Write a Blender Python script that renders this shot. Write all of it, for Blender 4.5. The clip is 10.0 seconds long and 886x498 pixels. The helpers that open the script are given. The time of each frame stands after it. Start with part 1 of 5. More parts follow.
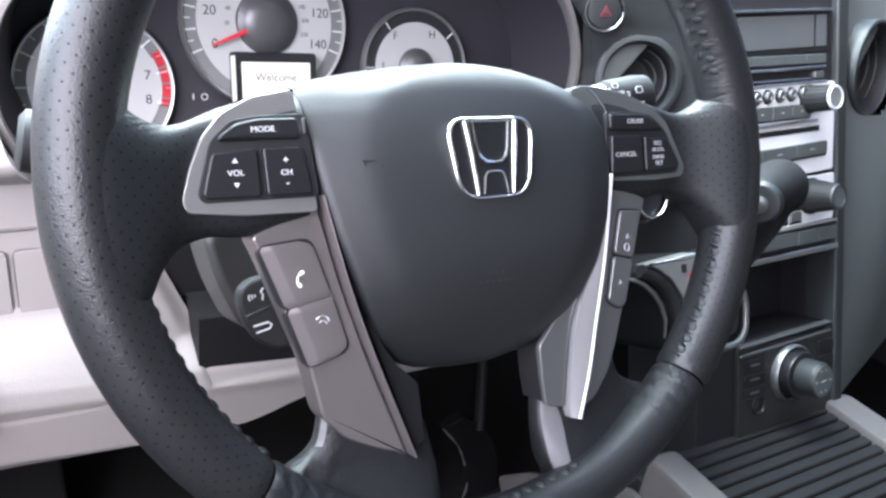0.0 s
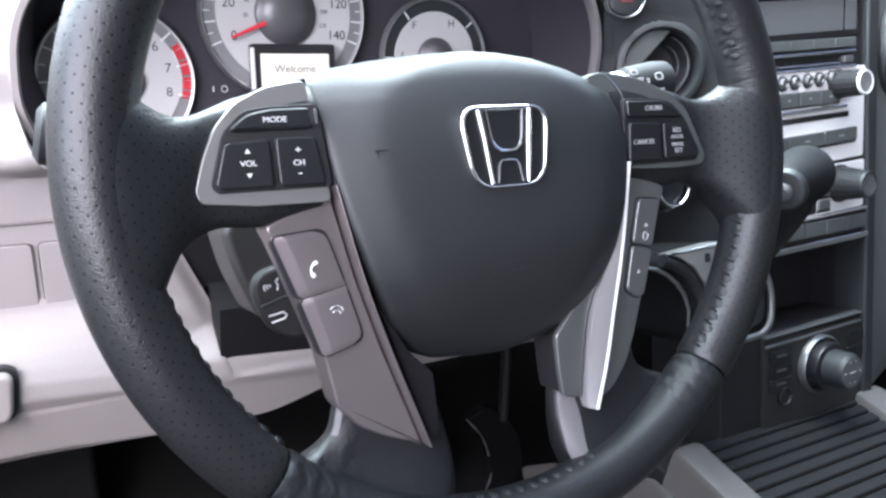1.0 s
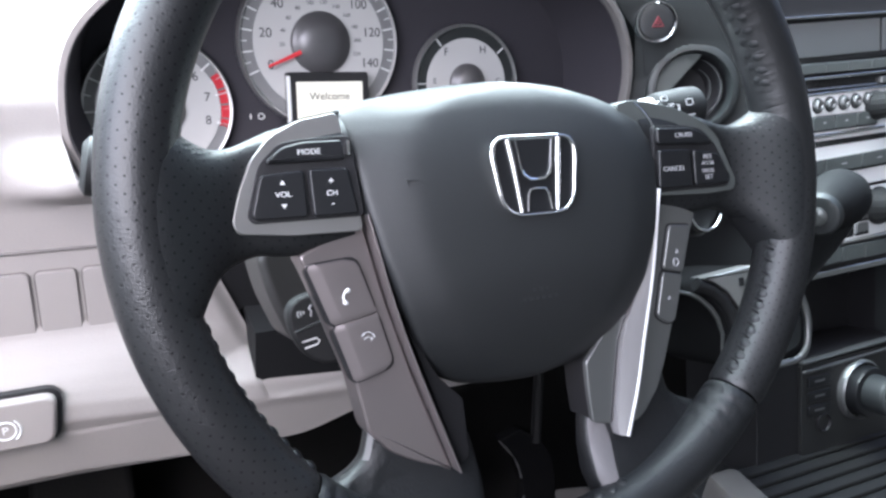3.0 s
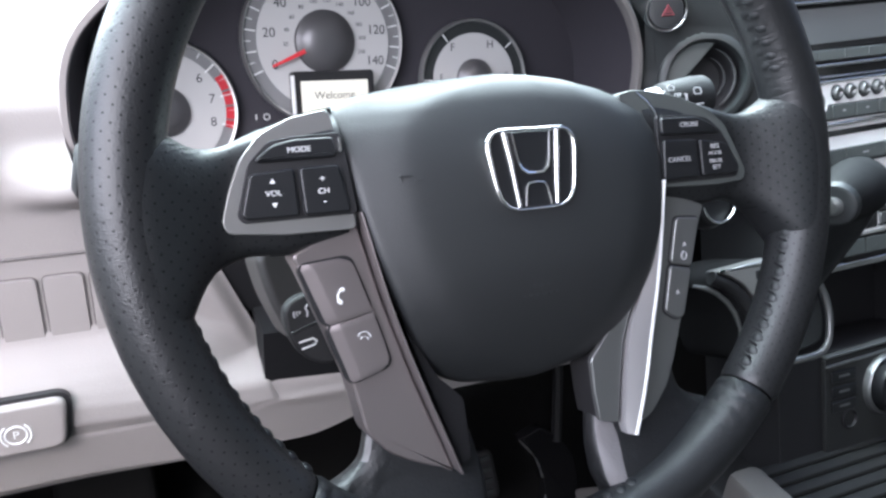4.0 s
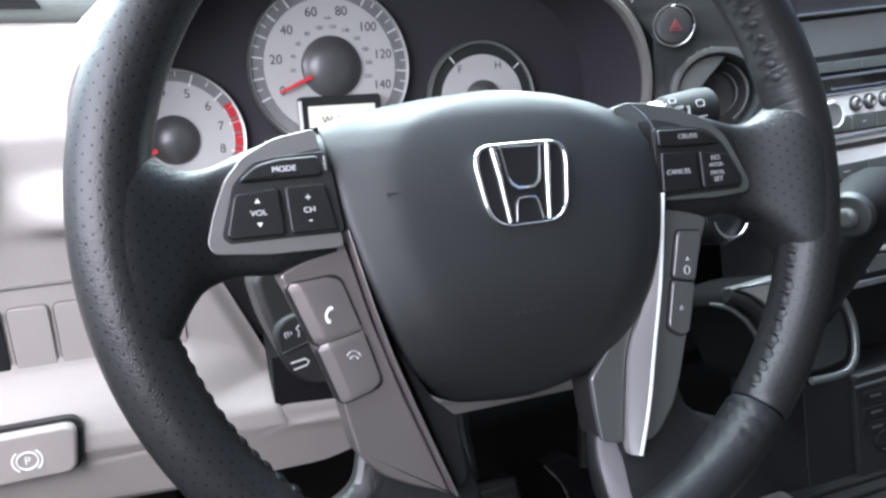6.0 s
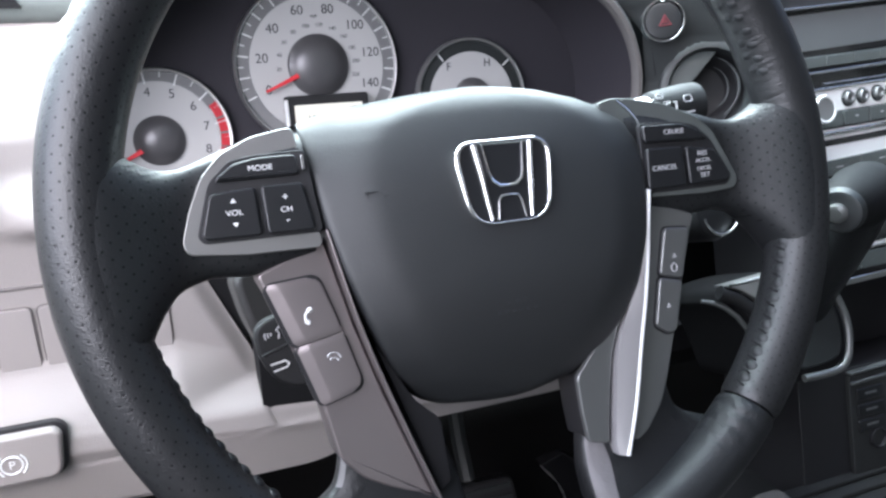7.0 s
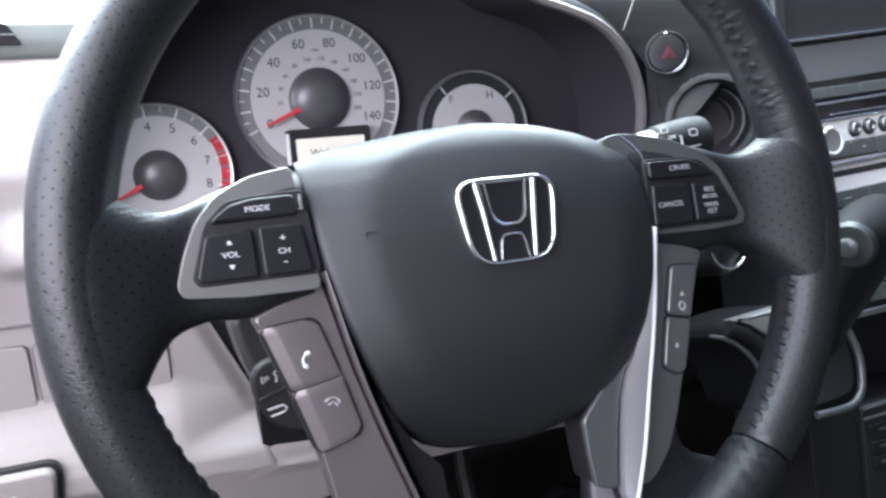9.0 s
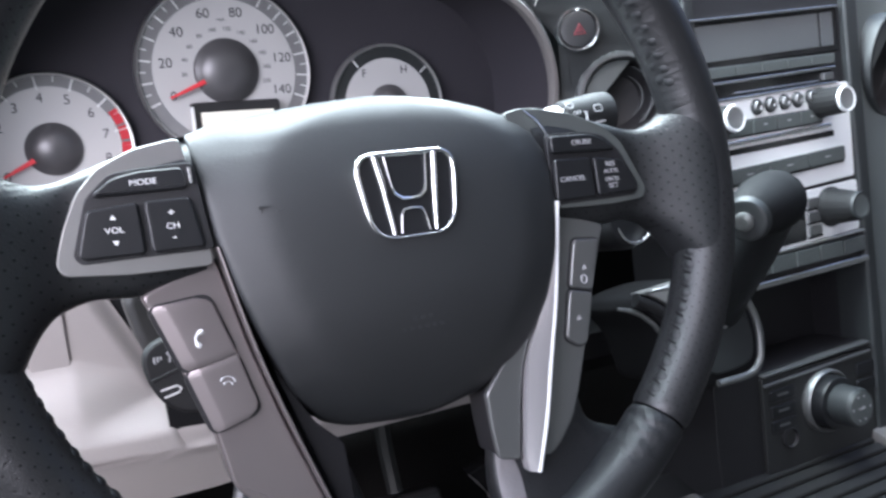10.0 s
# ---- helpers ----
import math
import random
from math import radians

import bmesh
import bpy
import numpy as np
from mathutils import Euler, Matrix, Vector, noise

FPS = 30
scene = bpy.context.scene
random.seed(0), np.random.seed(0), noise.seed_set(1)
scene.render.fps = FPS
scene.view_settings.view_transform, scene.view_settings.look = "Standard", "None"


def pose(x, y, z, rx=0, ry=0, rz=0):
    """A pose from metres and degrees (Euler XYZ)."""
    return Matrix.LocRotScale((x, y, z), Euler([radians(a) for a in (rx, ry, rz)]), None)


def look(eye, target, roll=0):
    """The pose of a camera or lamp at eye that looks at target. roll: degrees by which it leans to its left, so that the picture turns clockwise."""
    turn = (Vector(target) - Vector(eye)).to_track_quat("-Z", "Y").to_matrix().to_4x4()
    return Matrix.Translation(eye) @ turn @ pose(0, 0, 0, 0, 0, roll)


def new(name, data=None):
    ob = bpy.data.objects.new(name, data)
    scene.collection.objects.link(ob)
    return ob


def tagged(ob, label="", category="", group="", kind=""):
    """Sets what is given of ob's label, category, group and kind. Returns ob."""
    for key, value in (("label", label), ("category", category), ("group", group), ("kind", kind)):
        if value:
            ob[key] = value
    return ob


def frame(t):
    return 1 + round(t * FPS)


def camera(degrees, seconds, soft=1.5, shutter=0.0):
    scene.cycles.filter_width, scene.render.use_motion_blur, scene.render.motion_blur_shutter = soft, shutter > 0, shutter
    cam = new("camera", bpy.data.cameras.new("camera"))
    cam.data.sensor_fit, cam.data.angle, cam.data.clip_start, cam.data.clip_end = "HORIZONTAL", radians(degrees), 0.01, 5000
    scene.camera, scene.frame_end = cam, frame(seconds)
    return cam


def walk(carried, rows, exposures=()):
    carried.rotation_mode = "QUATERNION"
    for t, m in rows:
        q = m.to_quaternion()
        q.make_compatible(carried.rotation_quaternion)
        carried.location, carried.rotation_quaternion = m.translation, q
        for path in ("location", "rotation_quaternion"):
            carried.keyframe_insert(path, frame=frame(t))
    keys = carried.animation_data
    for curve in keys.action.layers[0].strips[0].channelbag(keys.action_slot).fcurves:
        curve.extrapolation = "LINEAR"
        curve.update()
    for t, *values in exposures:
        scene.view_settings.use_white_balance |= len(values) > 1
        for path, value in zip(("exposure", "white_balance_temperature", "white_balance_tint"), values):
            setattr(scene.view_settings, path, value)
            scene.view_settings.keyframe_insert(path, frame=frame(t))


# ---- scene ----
cam = camera(61.35, 10.0, 2.6, 0.5)
# seconds, the eye in metres, and the turn in degrees
PATH = [
    (0, -0.19808, -0.28068, 0.82211, 63.915, -7.881, -29.016),
    (0.5, -0.19104, -0.28138, 0.82165, 62.947, -7.322, -28.103),
    (1, -0.19198, -0.28302, 0.82165, 63.015, -6.701, -27.215),
    (1.5, -0.19386, -0.28507, 0.82450, 64.006, -6.994, -26.552),
    (2, -0.19161, -0.28087, 0.82477, 62.560, -6.307, -24.719),
    (2.5, -0.19047, -0.28126, 0.82640, 63.604, -6.242, -25.695),
    (3, -0.19216, -0.28591, 0.82852, 64.093, -5.584, -24.855),
    (3.2, -0.19050, -0.28890, 0.82831, 64.274, -4.942, -24.209),
    (4.3, -0.17285, -0.28607, 0.82507, 63.887, -3.726, -23.420),
    (4.5, -0.17027, -0.28820, 0.82492, 64.698, -3.471, -23.408),
    (5, -0.15885, -0.28985, 0.82636, 63.943, -2.057, -23.459),
    (5.2, -0.15834, -0.29326, 0.82438, 65.672, -1.646, -21.965),
    (6.3, -0.15362, -0.29410, 0.82102, 65.867, -1.459, -21.191),
    (6.5, -0.15050, -0.29500, 0.82070, 65.589, -1.226, -21.229),
    (7, -0.14660, -0.29268, 0.81918, 65.852, -1.180, -21.467),
    (7.5, -0.14596, -0.28892, 0.82175, 65.435, -0.491, -22.122),
    (8, -0.14929, -0.28847, 0.82777, 68.243, -0.097, -21.512),
    (8.5, -0.15367, -0.29110, 0.82608, 69.420, -0.515, -20.594),
    (9, -0.14181, -0.28395, 0.82209, 67.801, -0.860, -21.220),
    (9.5, -0.12964, -0.28747, 0.82120, 67.270, -1.393, -23.245),
    (10, -0.12775, -0.28718, 0.81938, 66.319, -2.535, -26.152),
]
walk(cam, [(t, pose(x, y, z, rx, ry, rz)) for t, x, y, z, rx, ry, rz in PATH], [(0.0, 2.50, 5900.0, 16.0), (1.0, 2.35, 5900.0, 16.0), (2.0, 2.23, 5900.0, 14.0), (3.0, 2.21, 5900.0, 14.0), (4.5, 2.11, 5900.0, 13.0), (8.0, 2.13, 5900.0, 13.0), (8.6, 2.13, 5900.0, 15.0), (9.0, 1.95, 5900.0, 17.0), (9.5, 1.96, 5900.0, 18.0), (10.0, 2.15, 5900.0, 16.0)])

# ---- world and light: a bright overcast day outside a parked car ----
world = bpy.data.worlds.new("overcast_sky")
world.use_nodes = True
scene.world = world
wn, wl = world.node_tree.nodes, world.node_tree.links
sky = wn.new("ShaderNodeTexSky")
sky.sky_type, sky.sun_disc = "NISHITA", False
sky.sun_elevation, sky.sun_rotation = radians(50), radians(-153)
sky.air_density, sky.dust_density = 1.0, 6.0
wn["Background"].inputs["Strength"].default_value = 0.12
wl.new(sky.outputs[0], wn["Background"].inputs["Color"])
sun_data = bpy.data.lights.new("sun", "SUN")
sun_data.energy, sun_data.angle, sun_data.color = 0.5, radians(35), (1.0, 0.97, 0.94)
sun = new("sun", sun_data)
sun.matrix_world = look((-1.5, -2.9, 4.6), (0, 0.1, 0.7))


def window_light(name, m, sx, sy, watts, color):
    """The sky's light through a window, from a lamp in its opening."""
    data = bpy.data.lights.new(name, "AREA")
    data.shape, data.size, data.size_y, data.energy, data.color = "RECTANGLE", sx, sy, watts, color
    new(name, data).matrix_world = m


window_light("windscreen_light", look((-0.08, 0.46, 1.17), (-0.01, 0.08, 0.68)), 1.2, 0.70, 24.0, (0.875, 1.0, 0.945))
window_light("side_window_light", look((-0.61, -0.26, 1.00), (-0.10, 0.06, 0.68)), 0.8, 0.44, 2.3, (1.0, 0.965, 1.0))


# ---- materials ----
def material(name, color, rough=0.5, metal=0.0, grain=900.0, bump=0.15, vary=0.12, spec=0.5, stain=9.0, coat=0.0, wrinkle=0.0):
    """A surface with fine grain relief, a slow drift of tone and a drift of gloss."""
    m = bpy.data.materials.new(name)
    m.use_nodes = True
    n, l = m.node_tree.nodes, m.node_tree.links
    b = n["Principled BSDF"]
    b.inputs["Roughness"].default_value, b.inputs["Metallic"].default_value = rough, metal
    b.inputs["Specular IOR Level"].default_value = spec
    b.inputs["Coat Weight"].default_value = coat
    tc = n.new("ShaderNodeTexCoord")
    big = n.new("ShaderNodeTexNoise")
    big.inputs["Scale"].default_value, big.inputs["Detail"].default_value = stain, 5.0
    l.new(tc.outputs["Object"], big.inputs["Vector"])
    ramp = n.new("ShaderNodeMapRange")
    ramp.inputs["To Min"].default_value, ramp.inputs["To Max"].default_value = 1.0 - vary, 1.0 + vary
    l.new(big.outputs[0], ramp.inputs["Value"])
    mix = n.new("ShaderNodeVectorMath")
    mix.operation = "SCALE"
    mix.inputs[0].default_value = color
    l.new(ramp.outputs[0], mix.inputs["Scale"])
    l.new(mix.outputs[0], b.inputs["Base Color"])
    gl = n.new("ShaderNodeMapRange")
    gl.inputs["To Min"].default_value, gl.inputs["To Max"].default_value = max(rough - 0.07, 0.02), min(rough + 0.07, 1.0)
    fine = n.new("ShaderNodeTexNoise")
    fine.inputs["Scale"].default_value, fine.inputs["Detail"].default_value = grain, 2.0
    l.new(tc.outputs["Object"], fine.inputs["Vector"])
    l.new(big.outputs[0], gl.inputs["Value"])
    l.new(gl.outputs[0], b.inputs["Roughness"])
    if bump > 0:
        bp = n.new("ShaderNodeBump")
        bp.inputs["Strength"].default_value, bp.inputs["Distance"].default_value = bump, 0.0006
        l.new(fine.outputs[0], bp.inputs["Height"])
        l.new(bp.outputs[0], b.inputs["Normal"])
        if wrinkle > 0:
            fold = n.new("ShaderNodeTexNoise")
            fold.inputs["Scale"].default_value, fold.inputs["Detail"].default_value = 75.0, 4.0
            fold.inputs["Distortion"].default_value = 1.2
            l.new(tc.outputs["Object"], fold.inputs["Vector"])
            deep = n.new("ShaderNodeBump")
            deep.inputs["Strength"].default_value, deep.inputs["Distance"].default_value = wrinkle, 0.0016
            l.new(fold.outputs[0], deep.inputs["Height"])
            l.new(deep.outputs[0], bp.inputs["Normal"])
    return m


def perforated(name, color, rough, pitch=0.0064, hole=0.00047, plain=None, spec=0.5):
    """Leather with staggered rows of punched holes in shallow dimples, laid out on the unwrapped length and girth in metres."""
    m = material(name, color, rough, 0.0, 1100.0, 0.3, 0.15, 0.5, 9.0, 0.0, 0.16)
    n, l = m.node_tree.nodes, m.node_tree.links
    b = n["Principled BSDF"]
    uv = n.new("ShaderNodeUVMap")

    def lattice(shift):
        add = n.new("ShaderNodeVectorMath")
        add.operation, add.inputs[1].default_value = "ADD", (shift + 10, shift + 10, 0)
        l.new(uv.outputs[0], add.inputs[0])
        mod = n.new("ShaderNodeVectorMath")
        mod.operation, mod.inputs[1].default_value = "MODULO", (pitch, pitch, 1)
        l.new(add.outputs[0], mod.inputs[0])
        off = n.new("ShaderNodeVectorMath")
        off.operation, off.inputs[1].default_value = "SUBTRACT", (pitch / 2, pitch / 2, 0)
        l.new(mod.outputs[0], off.inputs[0])
        ln = n.new("ShaderNodeVectorMath")
        ln.operation = "LENGTH"
        l.new(off.outputs[0], ln.inputs[0])
        return ln.outputs["Value"]

    def step(source, a, c, low=0.0, high=1.0):
        r = n.new("ShaderNodeMapRange")
        r.interpolation_type = "SMOOTHSTEP"
        for key, value in (("From Min", a), ("From Max", c), ("To Min", low), ("To Max", high)):
            r.inputs[key].default_value = value
        l.new(source, r.inputs["Value"])
        return r.outputs[0]

    near = n.new("ShaderNodeMath")
    near.operation = "MINIMUM"
    l.new(lattice(0.0), near.inputs[0])
    l.new(lattice(pitch / 2), near.inputs[1])
    gap = near.outputs[0]
    if plain:
        # no holes along this stretch of the length
        along = n.new("ShaderNodeSeparateXYZ")
        l.new(uv.outputs[0], along.inputs[0])
        both = n.new("ShaderNodeMath")
        both.operation = "MULTIPLY"
        l.new(step(along.outputs[0], plain[0], plain[0] + 0.02, 0.0, 0.01), both.inputs[0])
        l.new(step(along.outputs[0], plain[1], plain[1] + 0.02, 1.0, 0.0), both.inputs[1])
        far = n.new("ShaderNodeMath")
        far.operation = "ADD"
        l.new(gap, far.inputs[0])
        l.new(both.outputs[0], far.inputs[1])
        gap = far.outputs[0]
    mask = step(gap, hole * 0.75, hole * 1.25)
    old = b.inputs["Base Color"].links[0].from_socket
    scale = n.new("ShaderNodeVectorMath")
    scale.operation = "SCALE"
    l.new(old, scale.inputs[0])
    l.new(step(mask, 0.0, 1.0, 0.4), scale.inputs["Scale"])
    l.new(scale.outputs[0], b.inputs["Base Color"])
    l.new(step(mask, 0.0, 1.0, 0.16, spec), b.inputs["Specular IOR Level"])
    first = b.inputs["Normal"].links[0].from_socket
    bp = n.new("ShaderNodeBump")
    bp.inputs["Strength"].default_value, bp.inputs["Distance"].default_value = 0.26, 0.0002
    l.new(step(gap, hole * 0.5, hole * 2.1), bp.inputs["Height"])
    l.new(first, bp.inputs["Normal"])
    l.new(bp.outputs[0], b.inputs["Normal"])
    if plain:
        # the leather is gathered into fine folds beside the laced seam
        across = n.new("ShaderNodeVectorMath")
        across.operation, across.inputs[1].default_value = "MULTIPLY", (330.0, 42.0, 0.0)
        l.new(uv.outputs[0], across.inputs[0])
        gather = n.new("ShaderNodeTexNoise")
        gather.inputs["Scale"].default_value, gather.inputs["Detail"].default_value = 1.0, 2.5
        l.new(across.outputs[0], gather.inputs["Vector"])
        near_seam = n.new("ShaderNodeMath")
        near_seam.operation = "MULTIPLY"
        l.new(step(along.outputs[1], 0.118, 0.140), near_seam.inputs[0])
        l.new(step(both.outputs[0], 0.0, 0.01), near_seam.inputs[1])
        height = n.new("ShaderNodeMath")
        height.operation = "MULTIPLY"
        l.new(gather.outputs[0], height.inputs[0])
        l.new(near_seam.outputs[0], height.inputs[1])
        fold = n.new("ShaderNodeBump")
        fold.inputs["Strength"].default_value, fold.inputs["Distance"].default_value = 1.0, 0.0007
        l.new(height.outputs[0], fold.inputs["Height"])
        l.new(bp.outputs[0], fold.inputs["Normal"])
        l.new(fold.outputs[0], b.inputs["Normal"])
    return m


def creased(m, spots, wear=(0.16, 0.155, 0.15)):
    """Gathered folds and rubbed specks round spots of the part: x (either side), y, reach, direction in degrees, pitch, depth, wear."""
    n, l = m.node_tree.nodes, m.node_tree.links
    b = n["Principled BSDF"]
    tc = n.new("ShaderNodeTexCoord")
    flip = n.new("ShaderNodeVectorMath")
    flip.operation = "ABSOLUTE"
    l.new(tc.outputs["Object"], flip.inputs[0])
    sep, raw = n.new("ShaderNodeSeparateXYZ"), n.new("ShaderNodeSeparateXYZ")
    l.new(flip.outputs[0], sep.inputs[0])
    l.new(tc.outputs["Object"], raw.inputs[0])
    wobble = n.new("ShaderNodeTexNoise")
    wobble.inputs["Scale"].default_value, wobble.inputs["Detail"].default_value = 130.0, 3.0
    l.new(tc.outputs["Object"], wobble.inputs["Vector"])
    speck = n.new("ShaderNodeTexNoise")
    speck.inputs["Scale"].default_value, speck.inputs["Detail"].default_value = 620.0, 4.0
    l.new(tc.outputs["Object"], speck.inputs["Vector"])

    def calc(op, a, c):
        k = n.new("ShaderNodeMath")
        k.operation = op
        for socket, value in zip(k.inputs, (a, c)):
            if isinstance(value, (int, float)):
                socket.default_value = value
            else:
                l.new(value, socket)
        return k.outputs[0]

    for x, y, reach, turn, pitch, depth, rub in spots:
        dx, dy = calc("SUBTRACT", sep.outputs[0], x), calc("SUBTRACT", raw.outputs[1], y)
        far = calc("SQRT", calc("ADD", calc("MULTIPLY", dx, dx), calc("MULTIPLY", dy, dy)), 0.0)
        near = n.new("ShaderNodeMapRange")
        near.interpolation_type = "SMOOTHSTEP"
        near.inputs["From Min"].default_value, near.inputs["From Max"].default_value = reach, reach * 0.25
        l.new(far, near.inputs["Value"])
        run = calc("ADD", calc("MULTIPLY", dx, math.cos(radians(turn))), calc("MULTIPLY", dy, math.sin(radians(turn))))
        run = calc("ADD", calc("MULTIPLY", run, 2 * math.pi / pitch), calc("MULTIPLY", wobble.outputs[0], 7.0))
        fold = calc("MULTIPLY", calc("SINE", run, 0.0), near.outputs[0])
        bp = n.new("ShaderNodeBump")
        bp.inputs["Strength"].default_value, bp.inputs["Distance"].default_value = 1.0, depth
        l.new(fold, bp.inputs["Height"])
        l.new(b.inputs["Normal"].links[0].from_socket, bp.inputs["Normal"])
        l.new(bp.outputs[0], b.inputs["Normal"])
        if rub > 0:
            spots_on = n.new("ShaderNodeMapRange")
            spots_on.inputs["From Min"].default_value, spots_on.inputs["From Max"].default_value = 0.55, 0.68
            l.new(speck.outputs[0], spots_on.inputs["Value"])
            mix = n.new("ShaderNodeMix")
            mix.data_type = "RGBA"
            l.new(calc("MULTIPLY", calc("MULTIPLY", spots_on.outputs[0], near.outputs[0]), rub), mix.inputs["Factor"])
            l.new(b.inputs["Base Color"].links[0].from_socket, mix.inputs["A"])
            mix.inputs["B"].default_value = (*wear, 1)
            l.new(mix.outputs["Result"], b.inputs["Base Color"])
    return m


def glowing(name, color, strength):
    m = bpy.data.materials.new(name)
    m.use_nodes = True
    b = m.node_tree.nodes["Principled BSDF"]
    b.inputs["Base Color"].default_value = (*color, 1)
    b.inputs["Emission Color"].default_value, b.inputs["Emission Strength"].default_value = (*color, 1), strength
    return m


LEATHER = material("black_leather", (0.011, 0.0118, 0.013), 0.46, 0, 700, 0.35, 0.2, 0.4, 9.0, 0.0, 0.28)
FOLDED = creased(material("folded_black_leather", (0.011, 0.0118, 0.013), 0.44, 0, 700, 0.35, 0.12, 0.4, 9.0, 0.0, 0.08), [(0.106, -0.118, 0.034, 35, 0.0090, 0.00026, 0.0), (0.128, -0.124, 0.024, 60, 0.0085, 0.00018, 0.0)])
# pale from rubbing, and paler still to paint in the side window's glare
WORN_GLARE = material("worn_glare_leather", (0.125, 0.120, 0.124), 0.55, 0, 700, 0.4, 0.3, 0.5, 30.0, 0.0, 0.35)
GRIP = perforated("perforated_leather", (0.0125, 0.0128, 0.0138), 0.40, plain=(-0.01, 0.366))
ARM = creased(perforated("perforated_spoke_leather", (0.0120, 0.0128, 0.0138), 0.45, spec=0.38), [(0.151, 0.034, 0.015, 78, 0.0026, 0.00009, 0.6), (0.160, 0.046, 0.016, 60, 0.0030, 0.00010, 0.2)])
PAD = material("pad_plastic", (0.0086, 0.0098, 0.0108), 0.56, 0, 1600, 0.22, 0.1, 0.74, 9.0, 0.0, 0.05)
BLACK = material("black_plastic", (0.014, 0.0138, 0.0155), 0.5, 0, 1300, 0.2, 0.15)
GLOSSY = material("glossy_black_plastic", (0.012, 0.012, 0.013), 0.26, 0, 900, 0.1, 0.1)
DARK = material("dark_plastic", (0.024, 0.027, 0.028), 0.48, 0, 1200, 0.25, 0.12)
COLUMN = material("brown_grey_plastic", (0.024, 0.022, 0.021), 0.5, 0, 1200, 0.25, 0.1)
COAL = material("console_plastic", (0.021, 0.022, 0.022), 0.5, 0, 1100, 0.3, 0.2)
BUTTON = material("button_rubber", (0.010, 0.0105, 0.012), 0.38, 0, 1500, 0.1, 0.1)
GREY = material("light_grey_plastic", (0.272, 0.250, 0.243), 0.55, 0, 1000, 0.3, 0.05)
HOOD_TRIM = material("grey_hood_trim", (0.16, 0.153, 0.150), 0.6, 0, 1000, 0.3, 0.05)
# DARK's plastic made paler where stronger light falls on the dash
PADTOP = material("lit_pad_plastic", (0.095, 0.108, 0.104), 0.5, 0, 1200, 0.3, 0.1)
# GREY's plastic again, its colour darkened for the shade below the dash
SHADED_TRIM = material("shaded_console_trim", (0.115, 0.108, 0.104), 0.55, 0, 1000, 0.3, 0.07)
STACK_SIDE = material("grey_green_stack_trim", (0.08, 0.09, 0.088), 0.42, 0, 1200, 0.25, 0.1)
GREY_GAP = material("grey_recess", (0.13, 0.118, 0.114), 0.6, 0, 900, 0.2, 0.1)
BEZEL = material("satin_grey_paint", (0.23, 0.235, 0.235), 0.36, 0.75, 1500, 0.06, 0.08)
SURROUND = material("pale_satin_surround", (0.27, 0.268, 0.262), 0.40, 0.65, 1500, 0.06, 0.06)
# the satin of SURROUND darkened, so the right side's shade is in the colour
SHADED_SURROUND = material("shaded_satin_surround", (0.085, 0.093, 0.090), 0.46, 0.2, 1500, 0.06, 0.06)
TAUPE = material("taupe_metallic_paint", (0.240, 0.213, 0.212), 0.36, 0.7, 1800, 0.06, 0.06)
SILVER = material("silver_paint", (0.84, 0.85, 0.85), 0.34, 0.1, 1500, 0.03, 0.05)
CHROME = material("chrome", (0.86, 0.86, 0.87), 0.08, 1.0, 400, 0.0, 0.02)
SPOKE_STRIP = material("pale_spoke_strip", (0.39, 0.38, 0.385), 0.30, 0.5, 1200, 0.03, 0.05)
STRIP = material("brushed_silver_strip", (0.55, 0.545, 0.54), 0.36, 0.85, 1200, 0.03, 0.05)
SATIN = material("satin_chrome", (0.78, 0.78, 0.79), 0.22, 1.0, 400, 0.0, 0.03)
WHITE = material("white_print", (0.75, 0.76, 0.76), 0.5, 0, 900, 0.0, 0.03)
INK = material("dark_print", (0.02, 0.02, 0.025), 0.5, 0, 900, 0.0, 0.03)
DIAL = material("silver_dial_face", (0.43, 0.42, 0.415), 0.5, 0.0, 1500, 0.03, 0.06)
DIAL.node_tree.nodes["Principled BSDF"].inputs["Emission Color"].default_value = (0.95, 0.97, 1.0, 1)
DIAL.node_tree.nodes["Principled BSDF"].inputs["Emission Strength"].default_value = 0.02
DIALBAND = material("grey_dial_band", (0.20, 0.20, 0.205), 0.5, 0.0, 1500, 0.03, 0.05)
PALE = material("pale_print", (0.42, 0.42, 0.43), 0.5, 0, 900, 0.0, 0.03)
DULLRED = material("dull_red_lens", (0.115, 0.012, 0.02), 0.6, 0, 900, 0.0, 0.05)
NEEDLE = material("bright_red_needle", (0.75, 0.045, 0.06), 0.4, 0, 900, 0.0, 0.05)
RED = material("red_print", (0.55, 0.03, 0.045), 0.45, 0, 900, 0.0, 0.05)
KNOB = material("knob_rubber", (0.012, 0.0122, 0.0128), 0.62, 0, 1200, 0.3, 0.1, 0.35)
LEVER = material("dull_black_leather", (0.0075, 0.0078, 0.0084), 0.72, 0, 700, 0.35, 0.2, 0.2)
SLAT = material("ribbed_cover_plastic", (0.0125, 0.0125, 0.0125), 0.58, 0, 1100, 0.4, 0.3, 0.35)
CARPET = material("dark_carpet", (0.018, 0.0175, 0.0175), 0.95, 0, 500, 0.9, 0.3, 0.2)
REAR = material("unseen_dark_cloth", (0.050, 0.048, 0.047), 0.9, 0, 600, 0.4, 0.1, 0.2)
LINING = material("headliner_cloth", (0.30, 0.29, 0.28), 0.9, 0, 700, 0.4, 0.04, 0.2)
# base grey lifted to paint in what the display panes reflect
GLASSY = material("display_glass_reflection", (0.105, 0.113, 0.118), 0.10, 0, 400, 0.0, 0.05)
